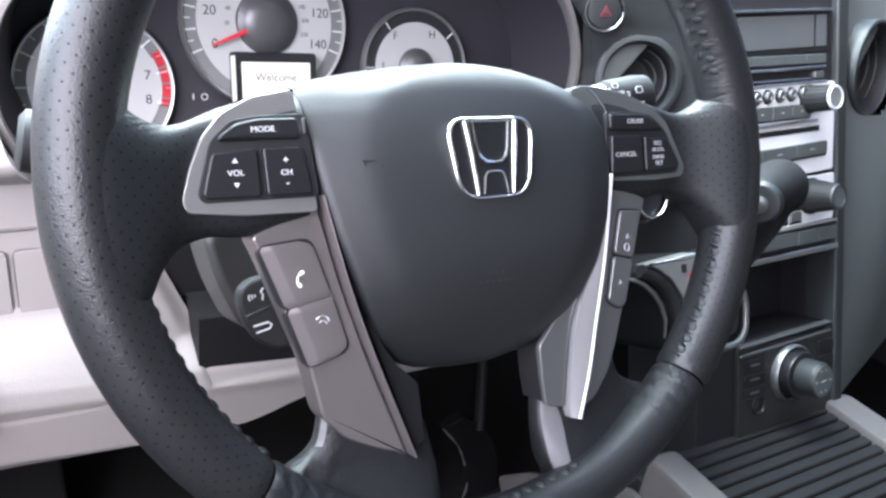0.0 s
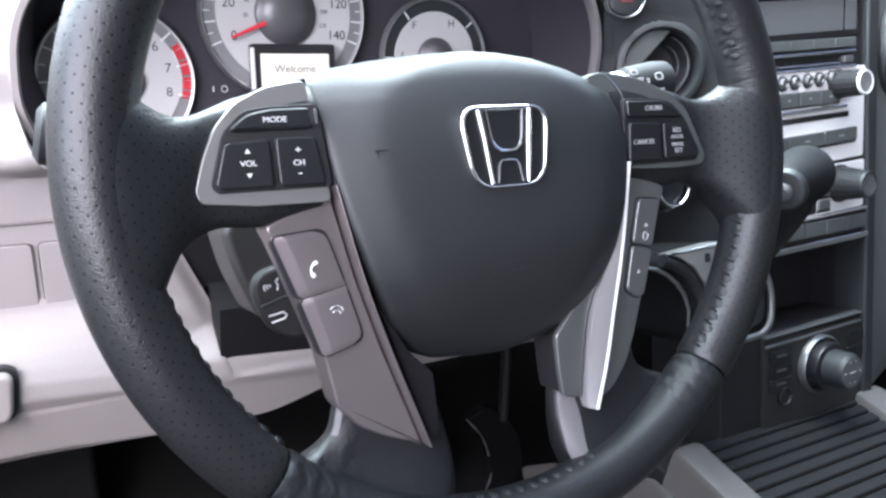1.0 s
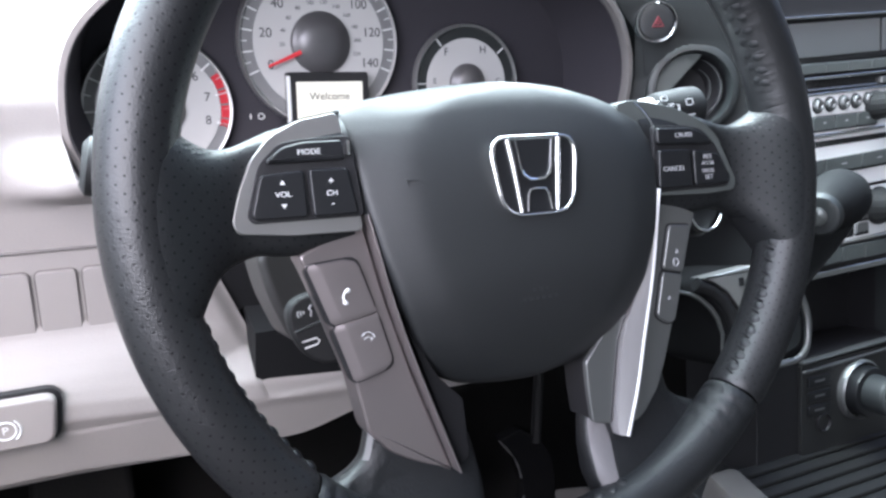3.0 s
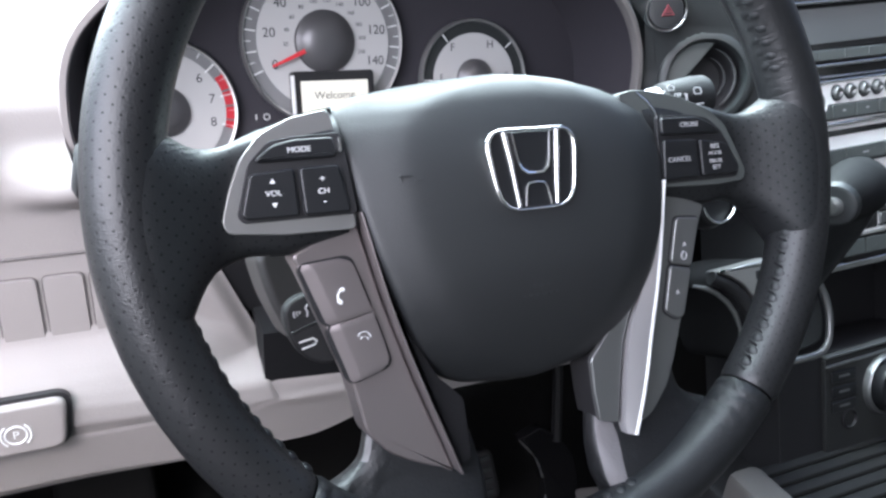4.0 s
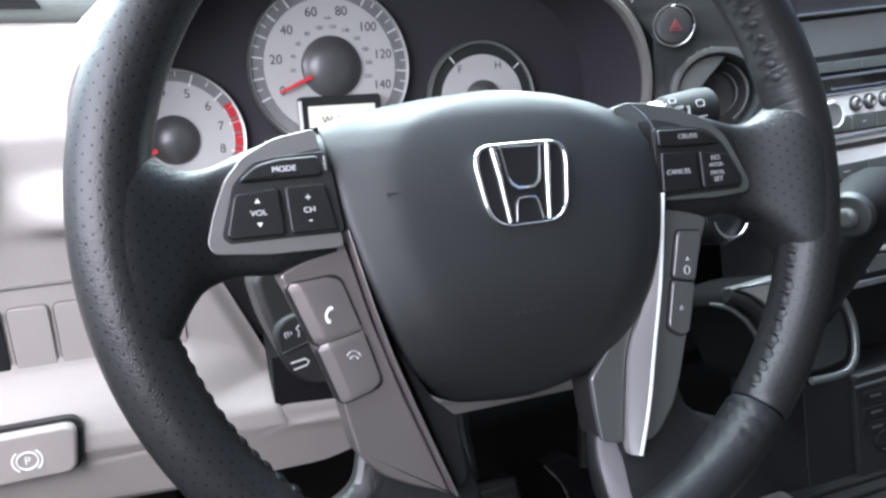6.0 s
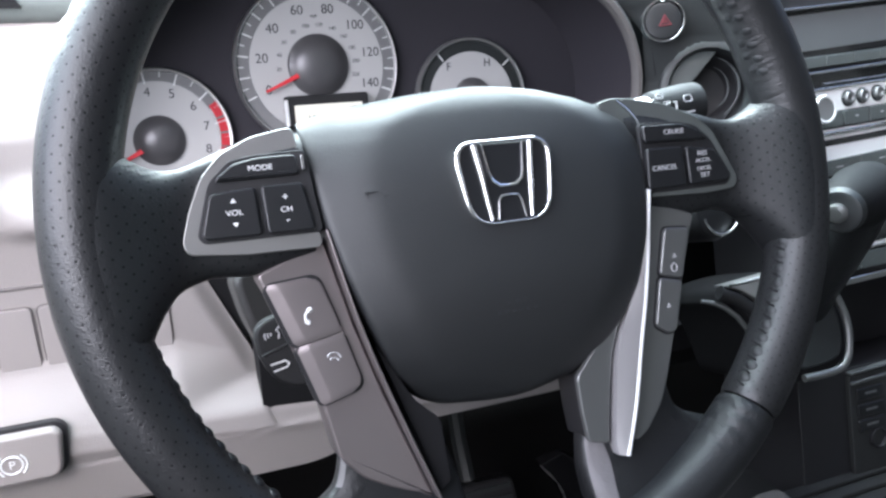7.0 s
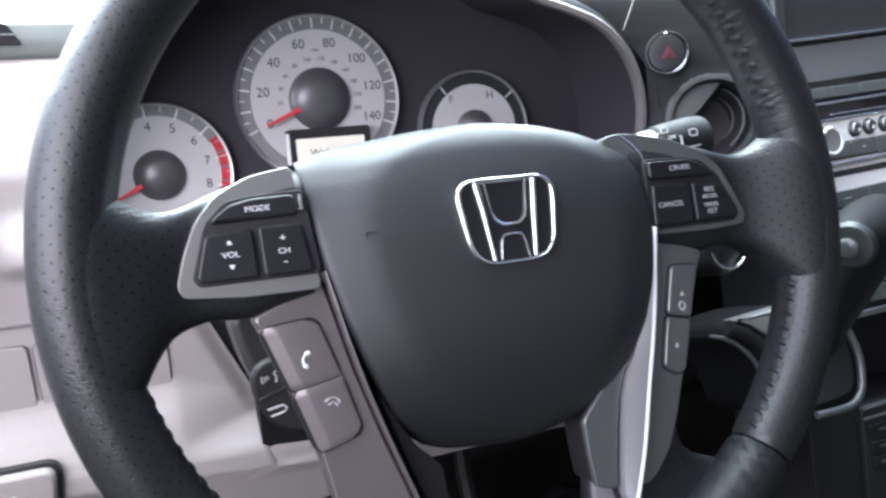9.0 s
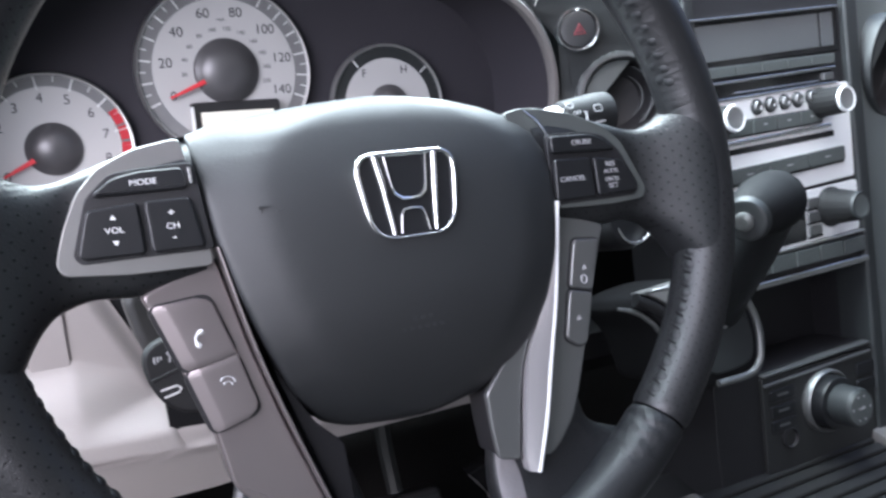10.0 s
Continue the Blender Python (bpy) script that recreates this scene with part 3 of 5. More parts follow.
def fine(points, rounds=2):
    for _ in range(rounds):
        out = [points[0]]
        for a, b in zip(points, points[1:]):
            out += [(a[0] * 0.75 + b[0] * 0.25, a[1] * 0.75 + b[1] * 0.25), (a[0] * 0.25 + b[0] * 0.75, a[1] * 0.25 + b[1] * 0.75)]
        points = out + [points[-1]]
    return points


HOOD = fine(HOOD)


def hood_front(x, z):
    """The hood's rim stands nearer to the driver at its top."""
    return 0.205 - 0.03 * ease(0.78, 0.85, z)


def hood_ring(d, back):
    return [(x, hood_front(*q) + back, z) for (x, z), q in zip(spread(HOOD, d), HOOD)]


def sheet(rings):
    return rings_mesh(rings, None, False, False, False)


SHELL = [hood_ring(0.0066, 0.004), hood_ring(0.010, 0.006), hood_ring(0.016, 0.03), hood_ring(0.014, 0.10), hood_ring(0.004, 0.22), hood_ring(-0.03, 0.34)]
cut = min(k for k, p in enumerate(HOOD) if p[0] < -0.10)
TRIM_RINGS = [hood_ring(0.0005, 0.010), hood_ring(0.0, 0.001), hood_ring(0.0012, -0.002), hood_ring(0.0048, -0.002), hood_ring(0.0066, 0.001), hood_ring(0.007, 0.012)]
# one trim in two greys: the left is paler to paint its light
on_dash("hood_trim", sheet([ring[: cut + 1] for ring in TRIM_RINGS]), HOOD_TRIM, "grey trim round the gauge opening", None, 50)
on_dash("hood_trim", sheet([ring[cut:] for ring in TRIM_RINGS]), GREY, "trim round the gauge opening, lightened for its lit side", None, 50)
on_dash("hood_shell", sheet([ring[: cut + 1] for ring in SHELL]), DARK, "dark grained hood over the gauges", None, 50)
on_dash("hood_cheek", sheet([ring[cut:] for ring in SHELL]), GREY, "light grey outer cheek of the gauge hood", None, 50)
on_dash("hood_lining", sheet([hood_ring(-0.0002, 0.006), hood_ring(-0.004, 0.04), hood_ring(-0.010, 0.075), hood_ring(-0.014, 0.105)]), INSIDE, "black lining inside the gauge hood")

# ---- dark panel between gauges and centre stack, turned towards the driver ----
T21 = radians(21)


def stack_y(z):
    return 0.15 + math.tan(T21) * (z - 0.687)


def panel_left(z):
    """The panel's left edge follows the outline of the hood."""
    line = [(0.60, 0.228), (0.70, 0.228), (0.737, 0.220), (0.755, 0.202), (0.766, 0.186), (0.774, 0.166), (0.780, 0.145), (0.786, 0.124), (0.797, 0.109), (0.812, 0.098), (0.83, 0.086)]
    for (a, p), (b, q) in zip(line, line[1:]):
        if z <= b:
            return p + (q - p) * (z - a) / (b - a)
    return line[-1][1]


def side_panel(u, v):
    z = 0.605 + 0.215 * v
    x0 = panel_left(z)
    x = x0 + (0.325 - x0) * u
    near = stack_y(z)
    far = 0.209 + 0.02 * ease(0.74, 0.82, z) + 12.0 * max(0.0, z - 0.758) ** 2
    return (x, far + (near - far) * u ** 0.85, z)


PN = Vector((-0.46, -0.84, 0.29)).normalized()
VENT_C = Vector((0.2685, 0.1815, 0.697))
panel_bm = grid(side_panel, 90, 150)
gone = [f for f in panel_bm.faces if ((d := f.calc_center_median() - VENT_C) - PN * d.dot(PN)).length < 0.0362]
bmesh.ops.delete(panel_bm, geom=gone, context="FACES")
on_dash("side_panel", panel_bm, DARK, "dark grey panel round hazard switch and vent")
HZ = frame_of(tuple(Vector((0.2315, 0.2020, 0.7465)) + PN * 0.0045), (1, 0, 0), PN)
hazard = on_dash("hazard_switch", moved(dome(circle(0.0140, 40), (0, 0), [(1, -0.006), (1, 0.0015), (0.96, 0.003), (0.7, 0.0036), (0.0, 0.0032)]), HZ), BUTTON, "round black hazard switch with red triangle")
part("ring", moved(lathe([(0.0146, -0.004), (0.0146, 0.0028), (0.0152, 0.0034), (0.0160, 0.0034), (0.0167, 0.002), (0.0167, -0.004)], 44), DASH @ HZ), CHROME, hazard, "chrome ring")
tri_ = [(0.0050 * math.cos(radians(90 + 120 * k)) + 0.0010, 0.0050 * math.sin(radians(90 + 120 * k)) - 0.0012, 0.0034) for k in range(3)]
part("triangle", moved(tube(tri_, 0.0010, 6, True), DASH @ HZ), DULLRED, hazard, "red warning triangle")
part("triangle", moved(tube([tuple(c * (0.4 if i < 2 else 1) for i, c in enumerate(p)) for p in tri_], 0.0010, 6, True), DASH @ HZ), DULLRED, hazard)


def ball_vent(m, r, label, lip=0.0036):
    """A ball vent turned aside: thin ring, deep black bowl, pale flap and the edge of the barrel."""
    base = on_dash("air_vent", moved(lathe([(r + lip, -0.012), (r + lip, 0.0030), (r + lip * 0.6, 0.0044), (r - 0.0004, 0.0050), (r - 0.0024, 0.0052), (r - 0.0036, 0.002), (r - 0.0040, -0.010)], 56), m), DARK, label)
    at = DASH @ m
    part("bowl", moved(lathe([(r - 0.0038, -0.004), (r - 0.0045, -0.022), (r * 0.6, -0.032), (0.0, -0.034)], 48), at), BLACK, base, "deep black bowl")
    flap = [((r - 0.0042) * math.cos(radians(a)), (r - 0.0042) * math.sin(radians(a))) for a in range(72, 203, 10)]
    part("flap", moved(slab(flap, -0.0060, -0.0020, 0.0012), at), STACK_SIDE, base, "grey outer shell of the turned barrel")
    for k, (rad, w) in enumerate(((0.74, 0.0018), (0.52, 0.0010))):
        arc = [(r * rad * math.cos(radians(a)) + 0.001, r * rad * math.sin(radians(a)) + 0.001, -0.008 - 0.004 * k) for a in range(-60, 75, 9)]
        part("barrel_ring", moved(tube(arc, [w * (0.35 + 0.65 * math.sin(math.pi * i / (len(arc) - 1))) for i in range(len(arc))], 8), at), DARK, base)


ball_vent(frame_of(tuple(VENT_C), (1, 0, 0), PN), 0.034, "round dark centre air vent beside the stalk")


def right_dash(u, v):
    z = 0.40 + 0.38 * v
    x = 0.515 + 0.92 * u
    return (x, stack_y(z) + 0.30 * min(u, 0.33) - 0.03 * math.sin(math.pi * v) * ease(0.0, 0.12, u), z)


VENT_N, VENT_P = Vector((0.20, -0.95, 0.22)).normalized(), Vector((0.571, 0.168, 0.713))
panel_bm = grid(right_dash, 180, 90)
gone = [f for f in panel_bm.faces if ((d := f.calc_center_median() - VENT_P) - VENT_N * d.dot(VENT_N)).length < 0.0475]
bmesh.ops.delete(panel_bm, geom=gone, context="FACES")
on_dash("passenger_panel", panel_bm, PADTOP, "dark grey-green passenger side panel")
ball_vent(frame_of(tuple(VENT_P), (1, 0, 0), VENT_N), 0.048, "round black passenger air vent in the side panel", 0.0012)

# bright edge where the hood meets the side panel, and the groove below it
on_dash("panel_edge", tube([(0.192, 0.2035, 0.765), (0.1985, 0.2058, 0.780), (0.206, 0.209, 0.799), (0.211, 0.213, 0.815)], [0.0004, 0.0006, 0.0007, 0.0007], 8), HOOD_TRIM, "pale edge between hood and side panel")
on_dash("panel_seam", tube([(0.2255, 0.2075, 0.742), (0.2285, 0.2055, 0.725), (0.2335, 0.2035, 0.705)], 0.0006, 6), BLACK)

# ---- steering wheel, in its own plane: x right, y up, z towards the driver ----
TILT = radians(24)
WHEEL = frame_of((0, 0, 0.70), (1, 0, 0), (0, -math.cos(TILT), math.sin(TILT)))
wheel = thing("steering_wheel", WHEEL, "black leather steering wheel with taupe spokes and chrome emblem", "steering wheel")
RIM, GRIPR = 0.1765, 0.0153


def rim_piece(a0, a1, mat, name, swell, label=""):
    """A stretch of the rim, unwrapped in metres."""
    n, k = max(8, int(abs(a1 - a0) * 0.9)), 28
    bm = bmesh.new()
    uv = bm.loops.layers.uv.new("UVMap")
    rows = []
    for i in range(n + 1):
        a = radians(a0 + (a1 - a0) * i / n)
        end = min(i, n - i) / n * abs(a1 - a0)
        r = GRIPR + swell * max(0.0, math.sin(math.pi * i / n)) ** 0.7 - 0.0011 * (1 - ease(0.0, 0.9, end))
        row = []
        for j in range(k + 1):
            b = 2 * math.pi * j / k + math.pi
            flat = 0.94 if math.cos(b) < 0 else 1.0
            rr = RIM + r * flat * math.cos(b)
            row.append((bm.verts.new((rr * math.cos(a), rr * math.sin(a), r * 1.06 * math.sin(b))), (RIM * a, GRIPR * b)))
        rows.append(row)
    for p, q in zip(rows, rows[1:]):
        for j in range(k):
            f = bm.faces.new((p[j][0], q[j][0], q[j + 1][0], p[j + 1][0]))
            for loop, c in zip(f.loops, (p[j][1], q[j][1], q[j + 1][1], p[j + 1][1])):
                loop[uv].uv = c
    bmesh.ops.remove_doubles(bm, verts=bm.verts, dist=1e-7)
    return part(name, bm, mat, wheel, label, 60)


rim_piece(128, 224.6, GRIP, "rim_grip", 0.0008, "perforated black leather grip")
rim_piece(-44.6, 127.7, GRIP, "rim_grip", 0.0004, "black leather grip, perforated below the spoke")
rim_piece(225, 315, FOLDED, "rim_bottom", 0.0, "smooth creased black leather")

# laced inner seam: short threads across a groove, with the leather gathered into small swellings beside each
stitch = tube([(-0.0030, 0, -0.0012), (-0.0016, 0, 0.0006), (0.0016, 0, 0.0006), (0.0030, 0, -0.0012)], 0.0005, 8)
spare = part("stitch", stitch, THREAD, wheel, "thick black thread")
dot = lathe([(0.0040, -0.0012), (0.0034, 0.0002), (0.0025, 0.0006), (0.0012, 0.0009), (0.0, 0.0010)], 16)
for v in dot.verts:
    v.co.y *= 0.8
plump = part("pucker", dot, LEATHER, wheel, "", 80)
SEAM = lambda a, b, up: ((RIM + (GRIPR + up) * 0.94 * math.cos(b)), (GRIPR + up) * 1.06 * math.sin(b))  # noqa: E731


def on_rim(ob, a, deg, up, lean):
    """Sets a small piece on the rim at the angle a of the wheel and deg round its section."""
    b = radians(deg)
    rr, zz = SEAM(a, b, up)
    n = Vector((math.cos(a) * math.cos(b), math.sin(a) * math.cos(b), math.sin(b)))
    t = Vector((-math.sin(a), math.cos(a), 0))
    ob.matrix_local = frame_of((rr * math.cos(a), rr * math.sin(a), zz), n.cross(t) + t * lean, n)


for a0, a1, rows, laced in ((-43.5, -14, ((166, 0.35),), True), (15, 72, ((158, 0.55), (177, -0.55)), False), (194, 223, ((176, 0.3),), False), (254, 286, ((174, 0.3),), False)):
    count = int(abs(a1 - a0) / 2.6)
    for k in range(count):
        for row, (deg, lean) in enumerate(rows):
            a = radians(a0 + (a1 - a0) * (k + 0.3 + 0.4 * row) / count + random.uniform(-0.18, 0.18))
            step = radians((a1 - a0) / count * 0.5)
            if laced:
                thread, spare = spare or new("stitch", bpy.data.meshes["stitch"]), None
                thread.parent = wheel
                on_rim(thread, a, deg, 0.0006, lean)
            swelling, plump = plump or new("pucker", bpy.data.meshes["pucker"]), None
            swelling.parent = wheel
            on_rim(swelling, a + step, deg - (0 if a0 > 190 else 4) + random.uniform(-1.5, 1.5), 0.0003 if a0 == 194 else -0.0003, lean)


def lerp(table, x):
    for (a, p), (b, q) in zip(table, table[1:]):
        if a <= x <= b:
            t = (x - a) / (b - a)
            return p + (q - p) * t
    return table[0][1] if x < table[0][0] else table[-1][1]


def soft_lerp(table, x, w):
    return sum(lerp(table, x + w * (k - 2) / 2) * c for k, c in enumerate((1, 2, 3, 2, 1))) / 9


# upper leather arms: swept along x between an upper and a lower edge
ARM_UP = [(70, 43), (87, 43), (105, 40), (124, 33.5), (137, 28), (147, 27), (156, 31), (164, 38), (172, 50), (180, 64)]
ARM_LOW = [(70, -12), (92, -17), (115, -21), (131, -19), (145, -23), (153, -33), (160, -47), (168, -64), (176, -80)]


def under_rim(x, y, z):
    """Keeps a point of a spoke within the rim's outer half."""
    r = math.hypot(x, y)
    if r <= RIM - 0.002:
        return (x, y, z)
    keep = min(r, RIM + 0.85 * GRIPR)
    q = max(0.0, keep - RIM) / GRIPR
    top = 1.06 * GRIPR * math.sqrt(1 - q * q) - 0.0004
    return (x * keep / r, y * keep / r, max(-top, min(top, z)))


for s in (-1, 1):
    bm = bmesh.new()
    uv = bm.loops.layers.uv.new("UVMap")
    rows, nx, nk = [], 48, 40
    for i in range(nx + 1):
        x0 = 87 if s < 0 else 76
        x = x0 + (177 - x0) * i / nx
        yu, yl = soft_lerp(ARM_UP, x, 5) / 1000, soft_lerp(ARM_LOW, x, 5) / 1000
        zb = -0.028 + 0.012 * ease(140, 176, x)
        row = []
        for k in range(nk):
            a = 2 * math.pi * k / nk
            c, d = math.cos(a), math.sin(a)
            e = 0.55
            py = (yu + yl) / 2 + (yu - yl) / 2 * math.copysign(abs(c) ** e, c)
            zt = (-4.5 + 20.6 * ease(0.134, 0.1735, math.hypot(x / 1000, py))) / 1000
            pz = (zt + zb) / 2 + (zt - zb) / 2 * math.copysign(abs(d) ** 0.62, d)
            pz -= 40.0 * max(0.0, py - 0.0255) ** 2 * (1 - ease(124, 142, x)) if d > 0 else 0.0
            row.append(bm.verts.new(under_rim(s * x / 1000, py, pz)))
        rows.append(row)
    for p, q in zip(rows, rows[1:]):
        for k in range(nk):
            bm.faces.new((p[k], p[(k + 1) % nk], q[(k + 1) % nk], q[k]))
    bm.faces.new(rows[0])
    bm.faces.new(rows[-1][::-1])
    for f in bm.faces:
        for loop in f.loops:
            loop[uv].uv = (loop.vert.co.y, loop.vert.co.x)
    part("spoke_arm", bm, ARM, wheel, "perforated black leather", 70)

# hub pad with softly chamfered sides
PADO = [(-89.5, 43.0), (-76, 47.6), (-54, 51.6), (-30, 54.6), (-8, 55.8), (14, 55.2), (35, 52.4), (54, 46.8), (68.5, 39.0), (77.5, 30.5), (81.5, 20)]
PADO += [(82.3, 8), (81, -8), (77, -28), (69.5, -50), (60.0, -67), (48, -80), (33, -91), (11, -96), (-13, -96.5), (-35, -94), (-48, -88)]
PADO += [(-59.5, -74), (-70.5, -46), (-77.8, -24), (-82.8, -3), (-86.3, 22)]
pad_o = []
corners = ccw(rounded(mm(PADO), 0.0035, 4))
for p, q in zip(corners, corners[1:] + corners[:1]):
    n = max(1, round(math.dist(p, q) / 0.0035))
    pad_o += [(p[0] + (q[0] - p[0]) * k / n, p[1] + (q[1] - p[1]) * k / n) for k in range(n)]
SCALES = [1.0, 1.0, 0.996, 0.988, 0.97] + [0.95 - 0.025 * k for k in range(13)] + [0.6, 0.5, 0.4, 0.3, 0.2, 0.1, 0.0]
pad_bm = dome(pad_o, (0, -0.018), [(c, 0.0) for c in SCALES[:-1]] + [(0.0, 0.0)])
PADW = sorted((y, x) for x, y in PADO if x >= 0)


PADT = sorted((x, y) for x, y in PADO if y > 30)


def pad_height(x, y):
    """Crown of the cover: side facets beyond a soft crease, falling away to top and bottom."""
    d = (abs(x) * 1000 - (lerp(PADW, y * 1000) - 21)) / 2.6
    roll = max(0.0, 15.0 - (lerp(PADT, x * 1000) - y * 1000)) / 15.0
    facet = 2.6 * math.log1p(math.exp(min(d, 40.0)))
    return 0.0082 - 0.06 * y - 0.0055 * roll * roll * (1 - ease(0.045, 0.078, abs(x))) - facet * 0.00024 - 0.9 * abs(x) ** 2 * 0.6 - 1.6 * (y + 0.012) ** 2 - 2.2 * max(0.0, y - 0.002) ** 2 - 3.4 * max(0.0, -0.035 - y) ** 2


ring_of = 0
for k, v in enumerate(pad_bm.verts):
    ring_of = min(k // len(pad_o), len(SCALES) - 1)
    drop = (0.024, 0.0035, 0.0018, 0.0007, 0.0001)[ring_of] if ring_of < 5 else 0.0
    v.co.z = pad_height(v.co.x, v.co.y) - drop
pad = part("hub_pad", pad_bm, PAD, wheel, "soft black airbag cover", 60)
# faint moulded marks in the cover: an unreadable line of letters and a small arrow
MARKS = [(-0.0600, 0.0085, 0.0100, 0.0007), (-0.0560, 0.0062, 0.0045, 0.0006), (-0.0640, 0.0068, 0.0007, 0.0045)]
for row, (y0, count) in enumerate(((-0.0478, 3), (-0.0520, 6))):
    MARKS += [((k - (count - 1) / 2) * 0.0036 - 0.002, y0, 0.0021 + 0.0005 * (k % 2), 0.0019) for k in range(count)]
for x, y, w, h in MARKS:
    z = pad_height(x, y)
    part("imprint", box(x - w / 2, x + w / 2, y - h / 2, y + h / 2, z - 0.0012, z + 0.00012, 0.0001), PAD, pad)
part("hub_back", box(-0.085, 0.085, -0.088, 0.042, -0.055, -0.018, 0.012), BLACK, wheel, "black hub housing")

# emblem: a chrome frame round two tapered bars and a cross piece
emblem = part("emblem", slab(rounded([(-0.0255, 0.0185), (0.0255, 0.0185), (0.0205, -0.0185), (-0.0205, -0.0185)], 0.0085, 6), 0.004, 0.0088, 0.001), BUTTON, wheel, "dark emblem plate with chrome outline")
eo = rounded([(-0.0272, 0.0195), (0.0272, 0.0195), (0.0215, -0.0195), (-0.0215, -0.0195)], 0.0125, 8)
part("emblem_frame", tube([(x, y, 0.0088) for x, y in eo], [0.0005 + 0.0012 * (abs(x) / 0.0265) ** 3 for x, y in eo], 10, True), CHROME, emblem, "polished chrome")
for s in (-1, 1):
    part("emblem_bar", tube([(s * 0.0158, 0.0180, 0.0088), (s * 0.0136, 0.004, 0.0090), (s * 0.0112, -0.0180, 0.0088)], [0.0018, 0.0016, 0.0012], 12), SATIN, emblem, "polished chrome")
    part("emblem_bar", tube([(s * 0.0112, 0.0178, 0.0092), (s * 0.0092, 0.004, 0.0092), (s * 0.0080, 0.0005, 0.0092), (s * 0.0045, -0.0020, 0.0092), (0, -0.0022, 0.0092)], [0.0004, 0.0006, 0.0009, 0.0010, 0.0008], 8), CHROME, emblem)
    part("emblem_bar", tube([(s * 0.0076, -0.0178, 0.0092), (s * 0.0062, -0.0095, 0.0092), (s * 0.0046, -0.0070, 0.0092), (0, -0.0066, 0.0092)], 0.0005, 8), SATIN, emblem)
emblem.location = (0.0002, 0.0063, -0.0005)
emblem.scale = (0.90, 0.955, 1.0)
emblem.rotation_euler.x = -0.06


# ---- switch clusters on the upper spokes ----
def cluster(sgn, names, ink=None):
    s = 1 if sgn < 0 else -1
    f = lambda pts: ccw([(s * x, y) for x, y in mm(pts)])  # noqa: E731
    bez = f([(-90.4, 41.4), (-108.4, 38.2), (-122, 31.8), (-131.5, 21.5), (-137.5, 8.5), (-141.4, -4), (-139.3, -8.6), (-116, -11.3), (-84.6, -12.0)] if sgn < 0 else [(-62, 41.0), (-72, 43.4), (-83, 42.6), (-102, 38.4), (-116, 31), (-127, 21.5), (-134, 8), (-139.8, -4), (-137.5, -9.5), (-118, -10.5), (-82, -9.0)])
    bezel = part("switch_bezel", slab(rounded(bez, 0.003, 4), -0.014, -0.0022, 0.0006, None, 4), SURROUND if sgn < 0 else SHADED_SURROUND, wheel, "satin grey switch surround" if sgn < 0 else "satin switch surround, darkened for shade")
    bezel.location.z = -0.0004
    for v in bezel.data.vertices:
        rise = max(0.0, v.co.y - 0.0275)
        v.co.z -= 0.44 * rise * ease(0.0, 0.006, rise)
    well = f([(-87.2, 30.2), (-109, 29.6), (-119, 28.2), (-128.5, 19.5), (-135.2, -1.8), (-132.6, -5.0), (-83.6, -5.4)] if sgn < 0 else [(-81.5, 28.5), (-104, 28), (-115, 25.8), (-124.5, 17.5), (-135, -2.0), (-132.5, -7.2), (-80, -7.2)])
    part("switch_well", slab(rounded(well, 0.003, 4), -0.010, -0.0018, 0.0004), BLACK, bezel)
    for name, pts, words in names:
        b = part(name, slab(rounded(f(pts), 0.0022, 4), -0.006, 0.0006, 0.0011, None, 4), BUTTON, bezel, "black rubber switch with white print")
        for word, x, y, size in words:
            if word == "up" or word == "down":
                d = 1 if word == "up" else -1
                bm = slab([(s * x / 1000 - 0.0012, y / 1000 - d * 0.0008), (s * x / 1000 + 0.0012, y / 1000 - d * 0.0008), (s * x / 1000, y / 1000 + d * 0.0011)], 0.0005, 0.00085, 0.00005)
                part("symbol", bm, ink or WHITE, b)
            else:
                text(word, size, Matrix.Translation((s * x / 1000, y / 1000, 0.00072)), ink or WHITE, b, stretch=1.1)


cluster(-1, [
    ("mode_switch", [(-91.8, 28.4), (-109, 28.2), (-118, 26.4), (-125, 21.4), (-125.4, 19.6), (-90.8, 19.8)], [("MODE", -107.0, 23.8, 0.0029)]),
    ("volume_switch", [(-110.0, 16.4), (-128.6, 15.0), (-133.4, -1.4), (-131.6, -3.6), (-109.4, -3.9)], [("up", -119.6, 11.4, 0), ("VOL", -119.6, 6.4, 0.0029), ("down", -119.6, 1.6, 0)]),
    ("channel_switch", [(-90.4, 16.4), (-107.8, 16.4), (-107.2, -4.0), (-87.0, -4.2)], [("+", -98.4, 10.8, 0.0040), ("CH", -98.4, 5.6, 0.0029), ("-", -98.4, 1.4, 0.0042)]),
])
part("clip", box(-0.0898, -0.0884, 0.0215, 0.0280, -0.004, 0.0002, 0.0004), SATIN, wheel, "bright edge of the switch clip")
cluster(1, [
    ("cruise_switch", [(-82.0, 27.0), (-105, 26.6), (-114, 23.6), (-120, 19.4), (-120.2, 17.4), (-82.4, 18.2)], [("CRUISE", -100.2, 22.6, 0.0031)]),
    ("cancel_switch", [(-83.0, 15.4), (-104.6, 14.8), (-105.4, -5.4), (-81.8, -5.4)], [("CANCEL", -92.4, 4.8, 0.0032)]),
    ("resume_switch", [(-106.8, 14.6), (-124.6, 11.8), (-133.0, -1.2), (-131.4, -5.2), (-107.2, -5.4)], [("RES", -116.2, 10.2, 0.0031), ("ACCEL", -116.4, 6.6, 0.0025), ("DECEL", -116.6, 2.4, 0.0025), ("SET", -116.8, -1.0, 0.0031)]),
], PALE)

